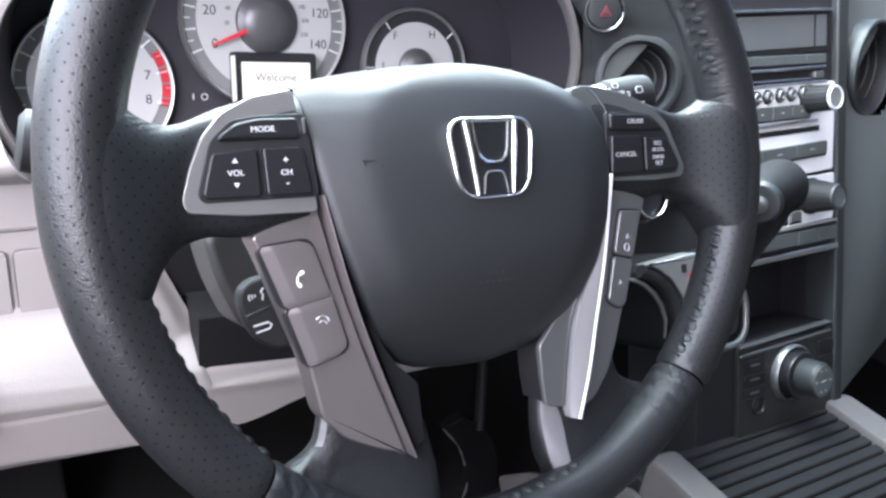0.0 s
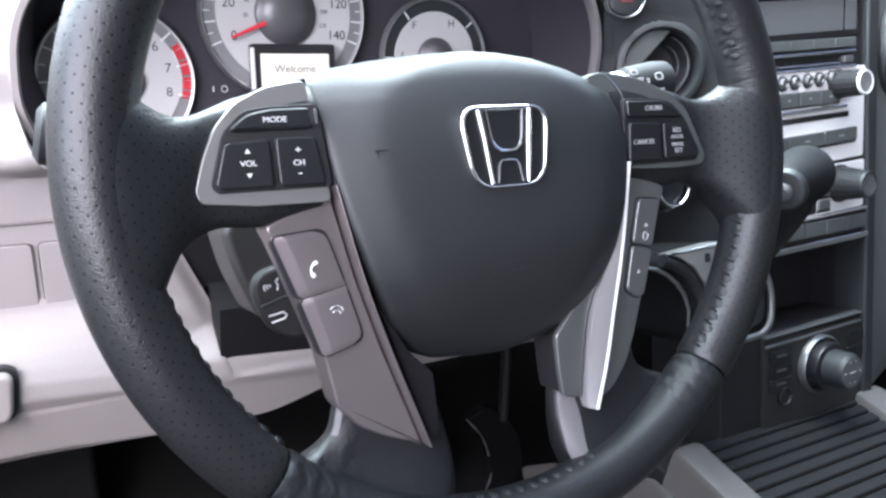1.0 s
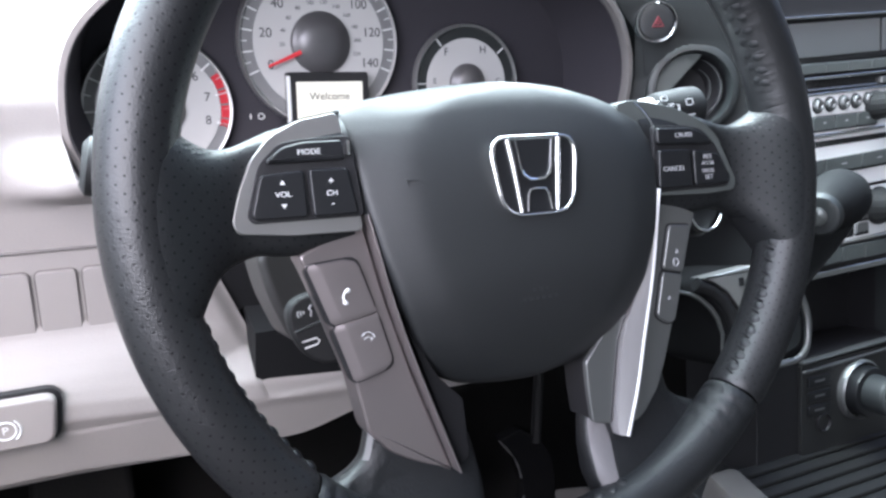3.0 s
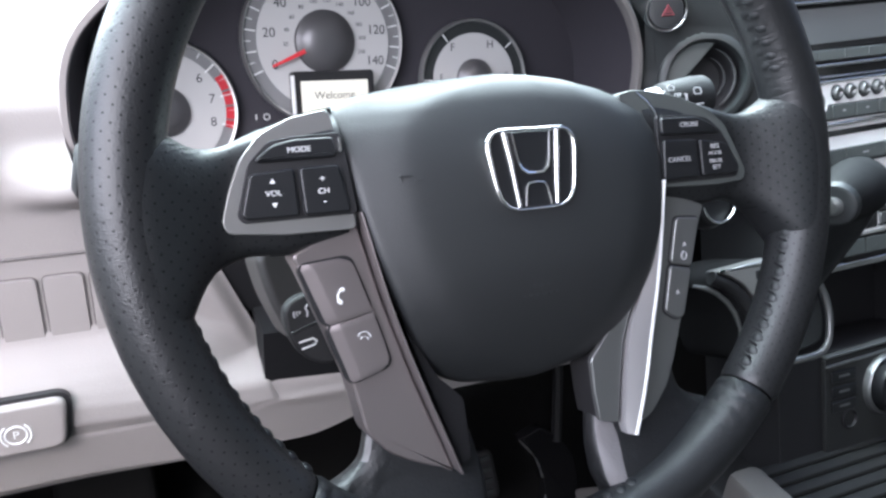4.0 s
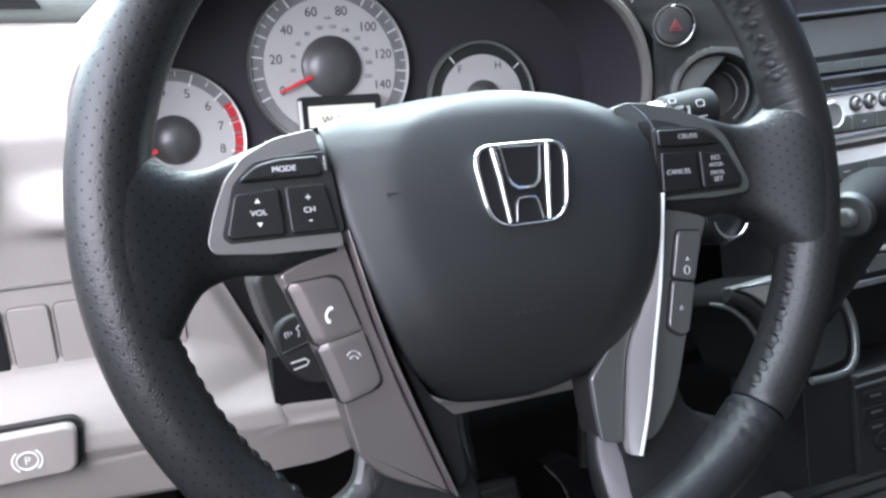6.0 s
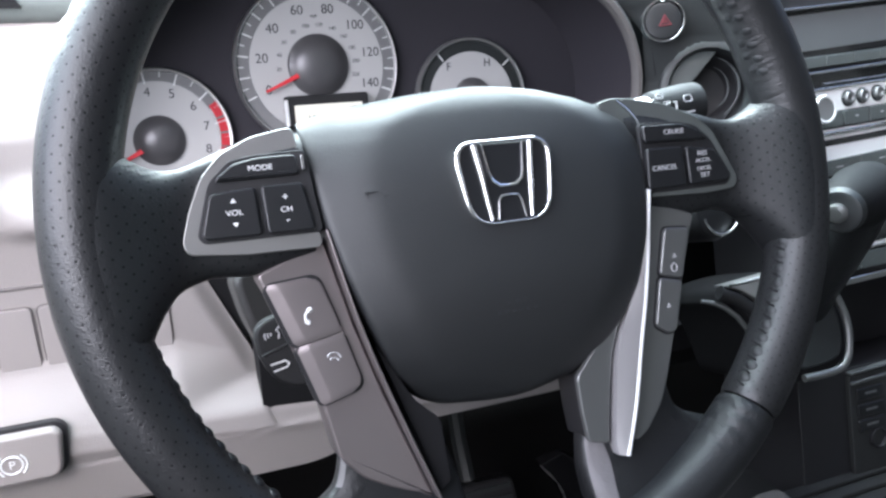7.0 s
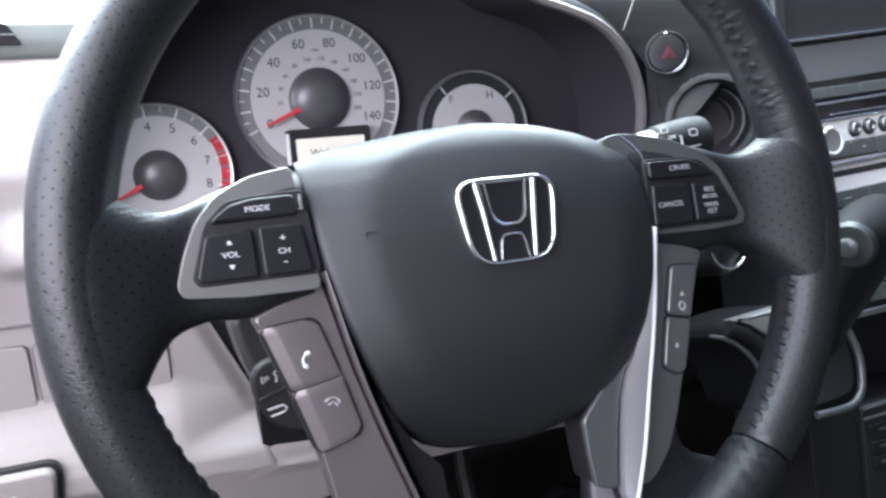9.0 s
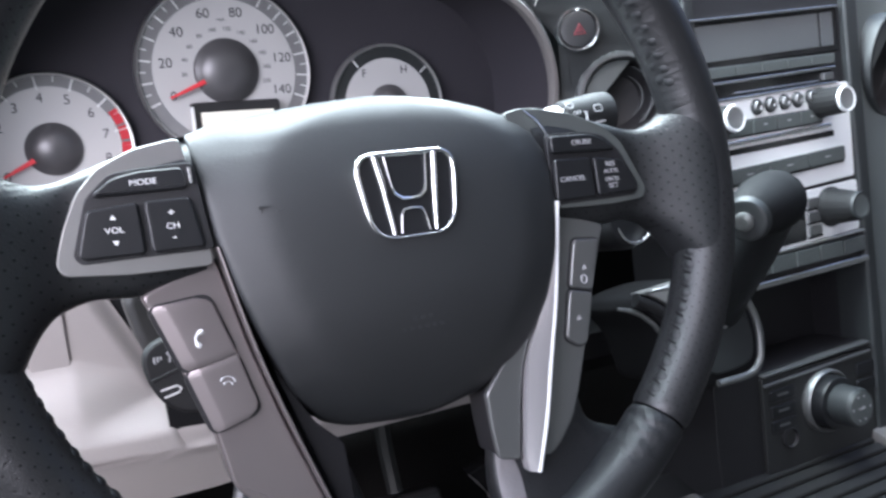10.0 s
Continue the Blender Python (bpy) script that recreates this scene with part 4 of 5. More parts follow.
part("bright_edge", tube([(0.0720, 0.0415, -0.0052), (0.0775, 0.0365, -0.0046), (0.0815, 0.0310, -0.0040), (0.0832, 0.0255, -0.0036)], [0.0004, 0.0007, 0.0007, 0.0004], 8), SATIN, wheel, "thin bright edge beside the cover")
# ---- lower spokes ----
PANEL = [(-83.5, -8.5), (-114, -20.5), (-111, -27), (-104, -47), (-93.5, -79), (-89, -105), (-79, -116.5), (-68, -123), (-48, -132.5), (-65, -82), (-75, -47)]
INNER = [(-70.5, -51), (-60.2, -84), (-45.6, -130.5), (-39.5, -126), (-41, -97), (-52, -86)]
INNER_RIGHT = [(-62, -64), (-52.2, -84), (-48.2, -104), (-44.6, -127.6), (-33.2, -124.4), (-31.6, -109), (-31.0, -92), (-44, -78)]
PANEL_RIGHT = [(-82.5, -8.5), (-114, -20.5), (-111, -27), (-104, -47), (-93.5, -79), (-86, -101), (-80, -115), (-70, -127), (-56, -135.5), (-50, -132), (-65, -84), (-74, -51)]
LOW_OUT = [(100, 86), (110, 88.5), (119, 91), (124.5, 97), (128, 108), (133, 121), (141, 130), (150, 118), (168, 100)]
LOW_IN = [(100, 42), (112, 37), (126, 33), (140, 31), (155, 32), (168, 38)]
CALLS = [
    ("call_switch", [(-112, -25.5), (-88.0, -23.8), (-80.4, -49.5), (-102.4, -53.7)]),
    ("hang_up_switch", [(-102.25, -54.1), (-80.25, -49.9), (-73.8, -75.5), (-94.2, -80.8)]),
]


def handset(parent, x, y, r, turn, mat, z, w):
    """A telephone receiver: a bow with thick ends."""
    arc = [(x + r * math.cos(radians(a)), y + r * math.sin(radians(a)), z) for a in range(turn - 75, turn + 76, 15)]
    part("symbol", tube(arc, [w * 0.9, w * 1.25, w * 1.2] + [w * 0.62] * (len(arc) - 6) + [w * 1.2, w * 1.25, w * 0.9], 8), mat, parent)


def bent_switch(corners, upper):
    """A flush switch with a chamfered outer side and one rounded corner; corners run from top left clockwise."""
    tl, tr, br, bl = (Vector(p) / 1000 for p in corners)
    us = (0.0, 0.0, 0.02, 0.24, 0.30, 0.60, 0.96, 0.99, 1.0, 1.0)
    zs = (-0.013, -0.0088, -0.0082, -0.0070, -0.0064, -0.0062, -0.0062, -0.0066, -0.0074, -0.013)
    rows, n = [], 16
    for i in range(n + 1):
        v = i / n
        a, b = tl.lerp(bl, v), tr.lerp(br, v)
        d = (v if upper else 1 - v) * (br - tr).length
        cut = 0.0055 - math.sqrt(max(0.0, 0.0055 ** 2 - max(0.0, 0.0055 - d) ** 2))
        b = b - (b - a).normalized() * cut
        edge = 0.0004 if i in (0, n) else 0.0
        rows.append([(*a.lerp(b, u), z - edge) for u, z in zip(us, zs)])
    return rings_mesh(rows)


DISPLAY = [
    ("display_switch", [(-92.5, -25.5), (-108, -27), (-100.5, -53), (-86.5, -49.5)]),
    ("display_switch", [(-86.2, -50.5), (-100.2, -54), (-93, -79), (-88, -80), (-80.5, -75)]),
]
for s in (1, -1):
    f = lambda pts: ccw([(s * x, y) for x, y in mm(pts)])  # noqa: E731
    left = s > 0
    panel = part("spoke_panel", slab(rounded(f(PANEL if left else PANEL_RIGHT), 0.0035, 5), -0.026, -0.0085, 0.0015, None, 4), TAUPE if left else BEZEL, wheel, "taupe metallic spoke cover" if left else "grey metallic spoke cover")
    ridge, foot = fine([(81.6, -5), (74.2, -51), (65.8, -82), (59.8, -108), (53.2, -128), (51.0, -134)], 3), fine([(79.5, -5), (69.0, -51), (54.8, -78), (50.2, -104), (46.6, -127), (47.4, -133.4)], 3)
    if left:
        ridge = fine([(82.6, -5), (74.0, -47), (64.5, -80), (47.5, -131)], 3)
        foot = [(x - 1.0, y) for x, y in ridge]
    rows = []
    for (rx, ry), (fx, fy) in zip(ridge, foot):
        k = -s / 1000
        rows.append([(k * (rx + 0.5), ry / 1000, -0.026), (k * (rx + 0.6), ry / 1000, -0.0012), (k * rx, ry / 1000, -0.0002), (k * (rx * 0.72 + fx * 0.28), (ry * 0.72 + fy * 0.28) / 1000, -0.0005), (k * (rx * 0.35 + fx * 0.65), (ry * 0.35 + fy * 0.65) / 1000, -0.0016), (k * fx, fy / 1000, -0.0030), (k * fx, fy / 1000, -0.026)])
    part("spoke_strip", rings_mesh(rows), TAUPE if left else SPOKE_STRIP, wheel, "bright satin chrome strip")
    # the left cover faces away; its shade is put into a near-black colour
    part("spoke_inner", slab(rounded(f(INNER if left else INNER_RIGHT), 0.002, 3), -0.0090, -0.0058, 0.001), BEZEL if not left else THREAD, wheel, "inner spoke cover, the left one darkened for shade")
    part("spoke_core", slab(inset(ccw(rounded(f(INNER if left else INNER_RIGHT), 0.002, 3)), 0.001), -0.028, -0.0088, 0.0005), BLACK, wheel)
    # pale silver on the right ridge paints in the windows' reflection
    part("strip_edge", tube([(-s * x / 1000, y / 1000, -0.0006) for x, y in ridge], 0.0004 if left else 0.0011, 8), TAUPE if left else SILVER, wheel, "spoke edge, its reflection painted pale on the right")
    rows, ny, nk = [], 36, 32
    bm = bmesh.new()
    for i in range(ny + 1):
        y = -100 - 68 * i / ny
        xo, xi = soft_lerp(LOW_OUT, -y, 5) / 1000, soft_lerp(LOW_IN, -y, 4) / 1000
        zt = (-9.5 + 11 * ease(123, 163, -y)) / 1000
        row = []
        for k in range(nk):
            a = 2 * math.pi * k / nk
            c, d = math.cos(a), math.sin(a)
            px = (xo + xi) / 2 + (xo - xi) / 2 * math.copysign(abs(c) ** 0.55, c)
            crease = 0.0006 * math.sin(px * 520 + y * 0.21) * max(d, 0) * ease(118, 128, -y)
            pz = (zt - 0.028) / 2 + (zt + 0.028) / 2 * math.copysign(abs(d) ** 0.6, d) + crease
            row.append(bm.verts.new((-s * px, y / 1000, pz)))
        rows.append(row)
    for i, (p, q) in enumerate(zip(rows, rows[1:])):
        for k in range(nk):
            side = bm.faces.new((p[k], p[(k + 1) % nk], q[(k + 1) % nk], q[k]))
            # faces along the edge take the worn colour with its painted glare
            side.material_index = 1 if (11 <= k < 14 if not left else 1 <= k < 3 and i < 10) else 0
    bm.faces.new(rows[0])
    bm.faces.new(rows[-1][::-1])
    leather = part("spoke_leather", bm, FOLDED, wheel, "smooth black leather, pale edge of wear and painted glare" if not left else "smooth black leather", 70)
    leather.data.materials.append(WORN_GLARE)
    for name, pts in (CALLS if left else DISPLAY):
        o = rounded(f(pts), 0.0028, 5) if not left else rounded(f(pts), 0.0045, 5)
        well = part("switch_gap", slab(inset(o, -0.0009), -0.012, -0.0081, 0.0001), BLACK, panel)
        b = part(name, bent_switch(pts, name == "call_switch") if left else slab(o, -0.012, -0.0062, 0.0012, None, 4), TAUPE if left else BEZEL, panel, "taupe metallic switch with white symbol" if left else "grey switch with pale symbol")
        if name == "call_switch":
            handset(b, -0.0926, -0.0412, 0.0032, 165, WHITE, -0.0062, 0.00088)
        elif name == "hang_up_switch":
            handset(b, -0.0860, -0.0612, 0.0031, 78, PALE, -0.0063, 0.00042)
            handset(b, -0.0860, -0.0622, 0.0019, 78, PALE, -0.0063, 0.00038)
        else:
            cy = -0.0405 if pts[0][1] > -30 else -0.0655
            cx = 0.0965 if pts[0][1] > -30 else 0.0895
            part("symbol", slab([(cx - 0.0014, cy - 0.001), (cx + 0.0014, cy - 0.001), (cx, cy + 0.0014)], -0.0063, -0.0059, 0.00005), PALE, b)
            if pts[0][1] > -30:
                part("symbol", tube([(cx - 0.001 + 0.0017 * math.cos(radians(a)), cy - 0.006 + 0.0022 * math.sin(radians(a)), -0.0061) for a in range(0, 360, 30)], 0.0004, 6, True), PALE, b)

# voice control pod behind the left spoke
pod_o = smooth_loop(mm([(-121, -49), (-112, -43), (-95, -44), (-88, -60), (-92, -77), (-104, -79), (-114, -73), (-120, -61)]), 2)
pod = part("voice_pod", slab(pod_o, -0.038, -0.030, 0.0022, None, 4), KNOB, wheel, "dark pod with voice and back switches")
pod.location = (0.0045, 0.0035, 0.0)
part("pod_gap", tube([(-0.1180, -0.0610, -0.0299), (-0.106, -0.0575, -0.0296), (-0.092, -0.0535, -0.0299)], 0.0007, 6), BLACK, pod)
BK = [(-0.1150, -0.0658), (-0.1082, -0.0648), (-0.1066, -0.0662), (-0.1078, -0.0678), (-0.1140, -0.0690)]
part("symbol", tube([(x, y, -0.0298) for x, y in BK], 0.00042, 6), WHITE, pod)
for k, (x, y, r) in enumerate(((-0.1122, -0.0520, 0.0010), (-0.1130, -0.0523, 0.0016), (-0.1138, -0.0526, 0.0022))):
    part("symbol", tube([(x + r * math.cos(radians(a)), y + r * math.sin(radians(a)), -0.0298) for a in range(140, 221, 20)], 0.00035, 6), PALE, pod)
part("symbol", tube([(-0.1090, -0.0488, -0.0298), (-0.1104, -0.0504, -0.0298), (-0.1094, -0.0518, -0.0298), (-0.1098, -0.0543, -0.0298)], 0.0004, 6), PALE, pod)

# ---- steering column and its stalks ----
column = thing("steering_column", WHEEL @ pose(0, 0, -0.06), "black steering column shroud under the wheel", "steering column")
cs = smooth_loop([(-0.062, 0.045), (0.062, 0.045), (0.078, 0.0), (0.066, -0.058), (0.0, -0.078), (-0.066, -0.058), (-0.078, 0.0)], 2)
part("shroud", rings_mesh([[(x * k, y * k, z) for x, y in ccw(cs)] for k, z in ((1.05, -0.26), (1.06, -0.10), (1.0, -0.02), (0.96, 0.0), (0.86, 0.006))]), GLOSSY, column, "glossy black plastic shroud", 60)
part("side_cover", slab(rounded(mm([(-120, -20), (-115, -45), (-106, -68), (-98, -74), (-84, -72), (-58, -60), (-58, -8), (-100, -14)]), 0.008, 5), -0.055, -0.014, 0.005, None, 4), COLUMN, column, "dark grey side cover of the column")
part("ignition_ring", moved(tube([(0.0145 * math.cos(radians(a)), 0.0145 * math.sin(radians(a)), 0) for a in range(190, 351, 10)], 0.0011, 8), pose(0.1995, -0.0250, -0.028, 0, 0, 0)), SATIN, column, "bright crescent of the ignition lock")
part("ignition_lock", moved(lathe([(0.021, -0.06), (0.021, 0.0), (0.018, 0.004), (0.006, 0.005), (0.0, 0.005)], 32), pose(0.196, -0.0225, -0.034, 0, 10, 0)), BLACK, column, "black ignition lock housing")


def stalk(s, name, label):
    """A control stalk: grey stem, pale collar and dark turning end; s is its side of the column."""
    st = thing(name, WHEEL @ pose(0, 0, -0.06), label, "stalk")
    a, b = (Vector((0.062, 0.0375, 0.003)), Vector((0.170, 0.0440, 0.004))) if s > 0 else (Vector((0.090, 0.006, 0.003)), Vector((0.194, 0.027, 0.004)))
    axis, cut = (b - a).normalized(), 0.004 if s > 0 else -0.002
    at = lambda d: tuple(Vector(((a + axis * d).x * s, (a + axis * d).y, (a + axis * d).z)))  # noqa: E731
    part("stem", tube([at(0.0), at(0.03), at(0.058)], [0.0070, 0.0075, 0.0080], 20), SILVER if s > 0 else DARK, st, "grey stem")
    part("collar", tube([at(0.058), at(0.0585), at(0.0645), at(0.065)], [0.0082, 0.0088, 0.0092, 0.0088], 20), SILVER if s > 0 else DARK, st)
    end = part("turning_end", tube([at(0.0655), at(0.067), at(0.074), at(0.096 - cut), at(0.103 - cut), at(0.1055 - cut)], [0.0095, 0.0112, 0.0120, 0.0136, 0.0134, 0.0098], 24), KNOB, st, "dark turning switch")
    return st, end, at, axis


wiper, w_end, w_at, w_axis = stalk(1, "wiper_stalk", "dark wiper stalk with white markings behind the wheel")
stalk(-1, "turn_signal_stalk", "dark turn signal stalk behind the wheel")
wm = lambda d, up: frame_of(tuple(Vector(w_at(d)) + Vector((0, up, 0.0134 - abs(up) * 0.25))), w_axis, (0.0, up * 40, 1.0))  # noqa: E731
text("OFF", 0.0028, wm(0.0705, 0.0020), WHITE, w_end)
part("symbol", box(0.1384, 0.1389, 0.0380, 0.0445, 0.0155, 0.0174, 0.0002), PALE, w_end)
part("symbol", box(0.1372, 0.1389, 0.0440, 0.0445, 0.0155, 0.0174, 0.0002), PALE, w_end)
for k in range(5):
    part("symbol", box(0.1425 + 0.0019 * k, 0.1438 + 0.0019 * k, 0.0368 + 0.0002 * k, 0.0378 + 0.0002 * k, 0.0150, 0.0169, 0.0002), PALE, w_end)
part("symbol", moved(disc(0.0006, 0.0, 0.0004, 0.0001, 12), wm(0.0615, 0.0052)), WHITE, w_end)
for d, up, w, h in ((0.0660, 0.0066, 0.0048, 0.0028), (0.0850, 0.0030, 0.0054, 0.0038)):
    part("symbol", moved(tube([(x, y, 0) for x, y in rounded([(-w / 2, -h / 2), (w / 2, -h / 2), (w / 2, h / 2), (-w / 2, h / 2)], 0.001, 2)], 0.0003, 6, True), wm(d, up) @ Matrix.Translation((0, 0, 0.0006))), PALE, w_end)

# ---- instrument cluster ----
GN = Vector((0, -math.cos(radians(14)), math.sin(radians(14))))
cluster_thing = thing("instrument_cluster", frame_of((0, 0.276, 0.70), (1, 0, 0), GN), "instrument cluster with three silver dials and lit display", "gauge cluster")
back = slab(rounded([(-0.195, -0.11), (0.215, -0.11), (0.220, 0.035), (0.155, 0.070), (0.105, 0.115), (0.06, 0.145), (-0.06, 0.140), (-0.115, 0.095), (-0.195, 0.025)], 0.02), -0.02, -0.0085, 0.001)
part("backing", back, INSIDE, cluster_thing, "matt black backing")


def gy(z):
    """A world height as a height on the tilted gauge plane."""
    return (z - 0.70) / math.cos(radians(14))


def dial(x, z, r, band, hub, name, label, scale_mat=None):
    g = new(name)
    g.empty_display_size = 0.01
    g.parent = cluster_thing
    g["label"] = label
    g.location = (x, gy(z), 0)
    part("dial_band", slab(circle(r, 72), -0.008, -0.0022, 0.0004), scale_mat or DIALBAND, g, "dark grey outer scale")
    part("dial_face", slab(circle(band, 72), -0.006, -0.0014, 0.0002), DIAL, g, "pale silver dial face")
    part("rim_ring", lathe([(r - 0.0012, -0.004), (r - 0.0006, 0.0), (r + 0.0006, 0.0004), (r + 0.0016, -0.001), (r + 0.002, -0.006)], 72), STRIP, g, "thin satin ring")
    return g


def ticks(g, r0, r1, angles, w=0.0009, mat=None):
    for a in angles:
        part("tick", moved(box(r0, r1, -w / 2, w / 2, -0.0022, -0.0012, 0.0001), pose(0, 0, 0, 0, 0, a)), mat or WHITE, g)


def hub_cap(g, r):
    part("hub_cap", lathe([(r, -0.0016), (r * 0.99, 0.0006), (r * 0.95, 0.0016), (r * 0.88, 0.0022), (r * 0.80, 0.0040), (r * 0.66, 0.0062), (r * 0.48, 0.0078), (r * 0.26, 0.0088), (0, 0.0092)], 44), BEZELD, g, "domed dark grey hub")


def needle(g, a, r0, r1):
    part("needle", moved(slab([(r0, -0.0018), (r1, -0.0009), (r1, 0.0009), (r0, 0.0018)], 0.0030, 0.0044, 0.0004), pose(0, 0, 0, 0, 0, a)), NEEDLE, g, "red needle")


BEZELD = material("dark_hub_paint", (0.13, 0.127, 0.132), 0.38, 0.4, 1500, 0.03, 0.05)
speedo = dial(-0.0215, 0.712, 0.0615, 0.0515, 0.023, "speedometer", "round silver speedometer with dark numbers and red needle")
for k in range(8):
    a = 203 - 32 * k
    text(str(20 * k), 0.0087, Matrix.Translation((0.0425 * math.cos(radians(a)), 0.0425 * math.sin(radians(a)), -0.0013)), INK, speedo)
for k in range(1, 12):
    a = 203 - 1.6 * (20 * k / 1.609)
    text(str(20 * k), 0.0036, Matrix.Translation((0.0300 * math.cos(radians(a)), 0.0300 * math.sin(radians(a)), -0.0013)), INK, speedo)
text("mph", 0.0030, Matrix.Translation((0, 0.0365, -0.0013)), INK, speedo)
ticks(speedo, 0.0525, 0.0605, [203 - 16 * k for k in range(15)], 0.0011)
ticks(speedo, 0.0560, 0.0605, [203 - 8 - 16 * k for k in range(14)], 0.0007)
hub_cap(speedo, 0.0235)
needle(speedo, 203, 0.016, 0.0455)

tach = dial(-0.1422, 0.6662, 0.0500, 0.0420, 0.02, "tachometer", "round silver tachometer with red zone and red needle")
for k in range(9):
    a = 209 - 28 * k
    text(str(k), 0.0082, Matrix.Translation((0.0345 * math.cos(radians(a)), 0.0345 * math.sin(radians(a)), -0.0013)), INK, tach)
ticks(tach, 0.0405, 0.0492, [209 - 28 * k for k in range(9)], 0.0012)
ticks(tach, 0.0450, 0.0492, [209 - 14 - 28 * k for k in range(8)], 0.0007)
for a0, a1 in ((31, 18), (16, 4), (2, -9), (-10.5, -17)):
    part("red_zone", slab(sector(0.0430, 0.0490, a1, a0, 8), -0.003, -0.0012, 0.0002), RED, tach, "red warning zone")
for r in (0.0424, 0.0494):
    part("zone_line", tube([(r * math.cos(radians(a)), r * math.sin(radians(a)), -0.0012) for a in range(-17, 33, 5)], 0.0003, 6), WHITE, tach)
text("x1000r/min", 0.0028, Matrix.Translation((0.004, -0.0345, -0.0013)), INK, tach)
hub_cap(tach, 0.0180)
needle(tach, 207, 0.014, 0.036)

fuel = dial(0.105, 0.681, 0.0470, 0.0372, 0.012, "fuel_gauge", "small silver fuel and temperature gauge", DARK)
text("F", 0.0080, Matrix.Translation((-0.0195, 0.0255, -0.0013)), INK, fuel)
text("H", 0.0080, Matrix.Translation((0.0150, 0.0275, -0.0013)), INK, fuel)
text("E", 0.0058, Matrix.Translation((-0.030, 0.002, -0.0013)), INK, fuel)
text("C", 0.0058, Matrix.Translation((0.030, 0.002, -0.0013)), INK, fuel)
ticks(fuel, 0.0385, 0.0462, [40, 128, 180, 0], 0.0010)
hub_cap(fuel, 0.0165)

display = part("trip_display", slab(rounded([(-0.0508, gy(0.6285)), (0.0135, gy(0.6285)), (0.0135, gy(0.6908)), (-0.0508, gy(0.6908))], 0.003), -0.006, 0.0075, 0.0012), BLACK, cluster_thing, "black framed lit trip display")
part("screen", slab(rounded([(-0.0445, gy(0.6335)), (0.0082, gy(0.6335)), (0.0082, gy(0.6838)), (-0.0445, gy(0.6838))], 0.001), 0.006, 0.0079, 0.0002), LCD, display, "pale lit screen with a greeting")
part("frame_edge", box(-0.0515, -0.0492, gy(0.6305), gy(0.6880), 0.004, 0.0092, 0.0004), SILVER, display, "bright edge of the display frame")
text("Welcome", 0.0072, Matrix.Translation((-0.0185, gy(0.6730), 0.0080)), INK, display)
part("telltale", tube([(0.0022 * math.cos(radians(a)) - 0.0690, gy(0.659) + 0.0022 * math.sin(radians(a)), -0.007) for a in range(0, 360, 24)], 0.00032, 6, True), WHITE, cluster_thing, "white telltale symbol")
part("telltale", box(-0.0772, -0.0766, gy(0.657), gy(0.661), -0.0085, -0.0065, 0.0002), WHITE, cluster_thing)

# ---- centre stack, on its tilted face: x right, y up, z towards the driver ----
STACK = frame_of((0.41, 0.15, 0.687), (1, 0, 0), (0, -math.cos(T21), math.sin(T21)))
stack = thing("centre_stack", STACK, "centre stack with silver radio panel, knobs and dark screen", "centre console")


def rect(u0, u1, v0, v1, r=2.0):
    return rounded(mm([(u0, v0), (u1, v0), (u1, v1), (u0, v1)]), r / 1000, 3)


def put(name, o, z0, z1, mat, label="", bevel=0.8, parent=None):
    return part(name, slab(o, z0 / 1000, z1 / 1000, bevel / 1000), mat, parent or stack, label)


put("body", rect(-95, 104, -148, 112, 6), -90, -4, BLACK, "black stack housing")
put("body", rect(-95, 104, -330, -222, 6), -90, -4, BLACK)
put("body", rect(-95, 104, -224, -146, 1), -90, -62, BLACK, "dark back of the open pocket")
put("pocket_side", rect(-95, -47, -224, -146, 1), -64, -4, BLACK)
put("pocket_side", rect(101, 106, -224, -146, 1), -64, -4, BLACK)
put("side_trim", rounded(mm([(99, -325), (114, -325), (111, -150), (108, 0), (108, 112), (90, 112), (92, 0), (97, -120)]), 0.004), -30, 3, DARK, "dark grey side rail of the stack", 3)
put("side_trim", rounded(mm([(-97, -40), (-90, -40), (-90, 112), (-97, 112)]), 0.003), -30, 2, DARK, "", 2)
# upper screens
put("screen_frame", rect(-90, 100, 90, 150, 4), -30, -6, BLACK, "black hooded upper screen")


def bar(u0, u1, v0, v1, r=1.0, k=0.062):
    """A rounded bar that climbs towards the passenger's side; its heights are those at u = 0."""
    return rounded(mm([(u0, v0 + k * u0), (u1, v0 + k * u1), (u1, v1 + k * u1), (u0, v1 + k * u0)]), r / 1000, 3)


put("edge_line", bar(-92, 86, 78.2, 80.4, 0.8, 0.067), -6, 1, SATIN, "thin bright edge", 0.5)
put("screen", bar(-92, 86, 41, 78, 2, 0.07), -6, -2.5, SCREEN, "dark glossy display screen", 0.4)
# two paler panes paint reflections onto the dark screen
put("screen_inner", bar(-88, 61, 46, 75, 1, 0.07), -3, -2.2, GLASSY, "display pane with its reflection painted grey", 0.2)
put("screen_end", bar(64, 80, 46, 75, 1, 0.07), -3, -2.2, GLASSY, "", 0.2)
presets = put("preset_bar", bar(-76, 76, 30.6, 40.0, 1.5, 0.055), -6, 0.4, BLACK, "black bed of the preset buttons", 0.4)
for k in range(5):
    put("preset_button", bar(-75.5 + 30.3 * k, -45.6 + 30.3 * k, 31.0, 39.6, 1.2, 0.055), -2, 1.4, STACK_SIDE, "dark satin preset button", 0.7, presets)
put("edge_line", bar(-76, 76, 26.0, 28.4, 0.8), -6, 1.4, SATIN, "", 0.6)
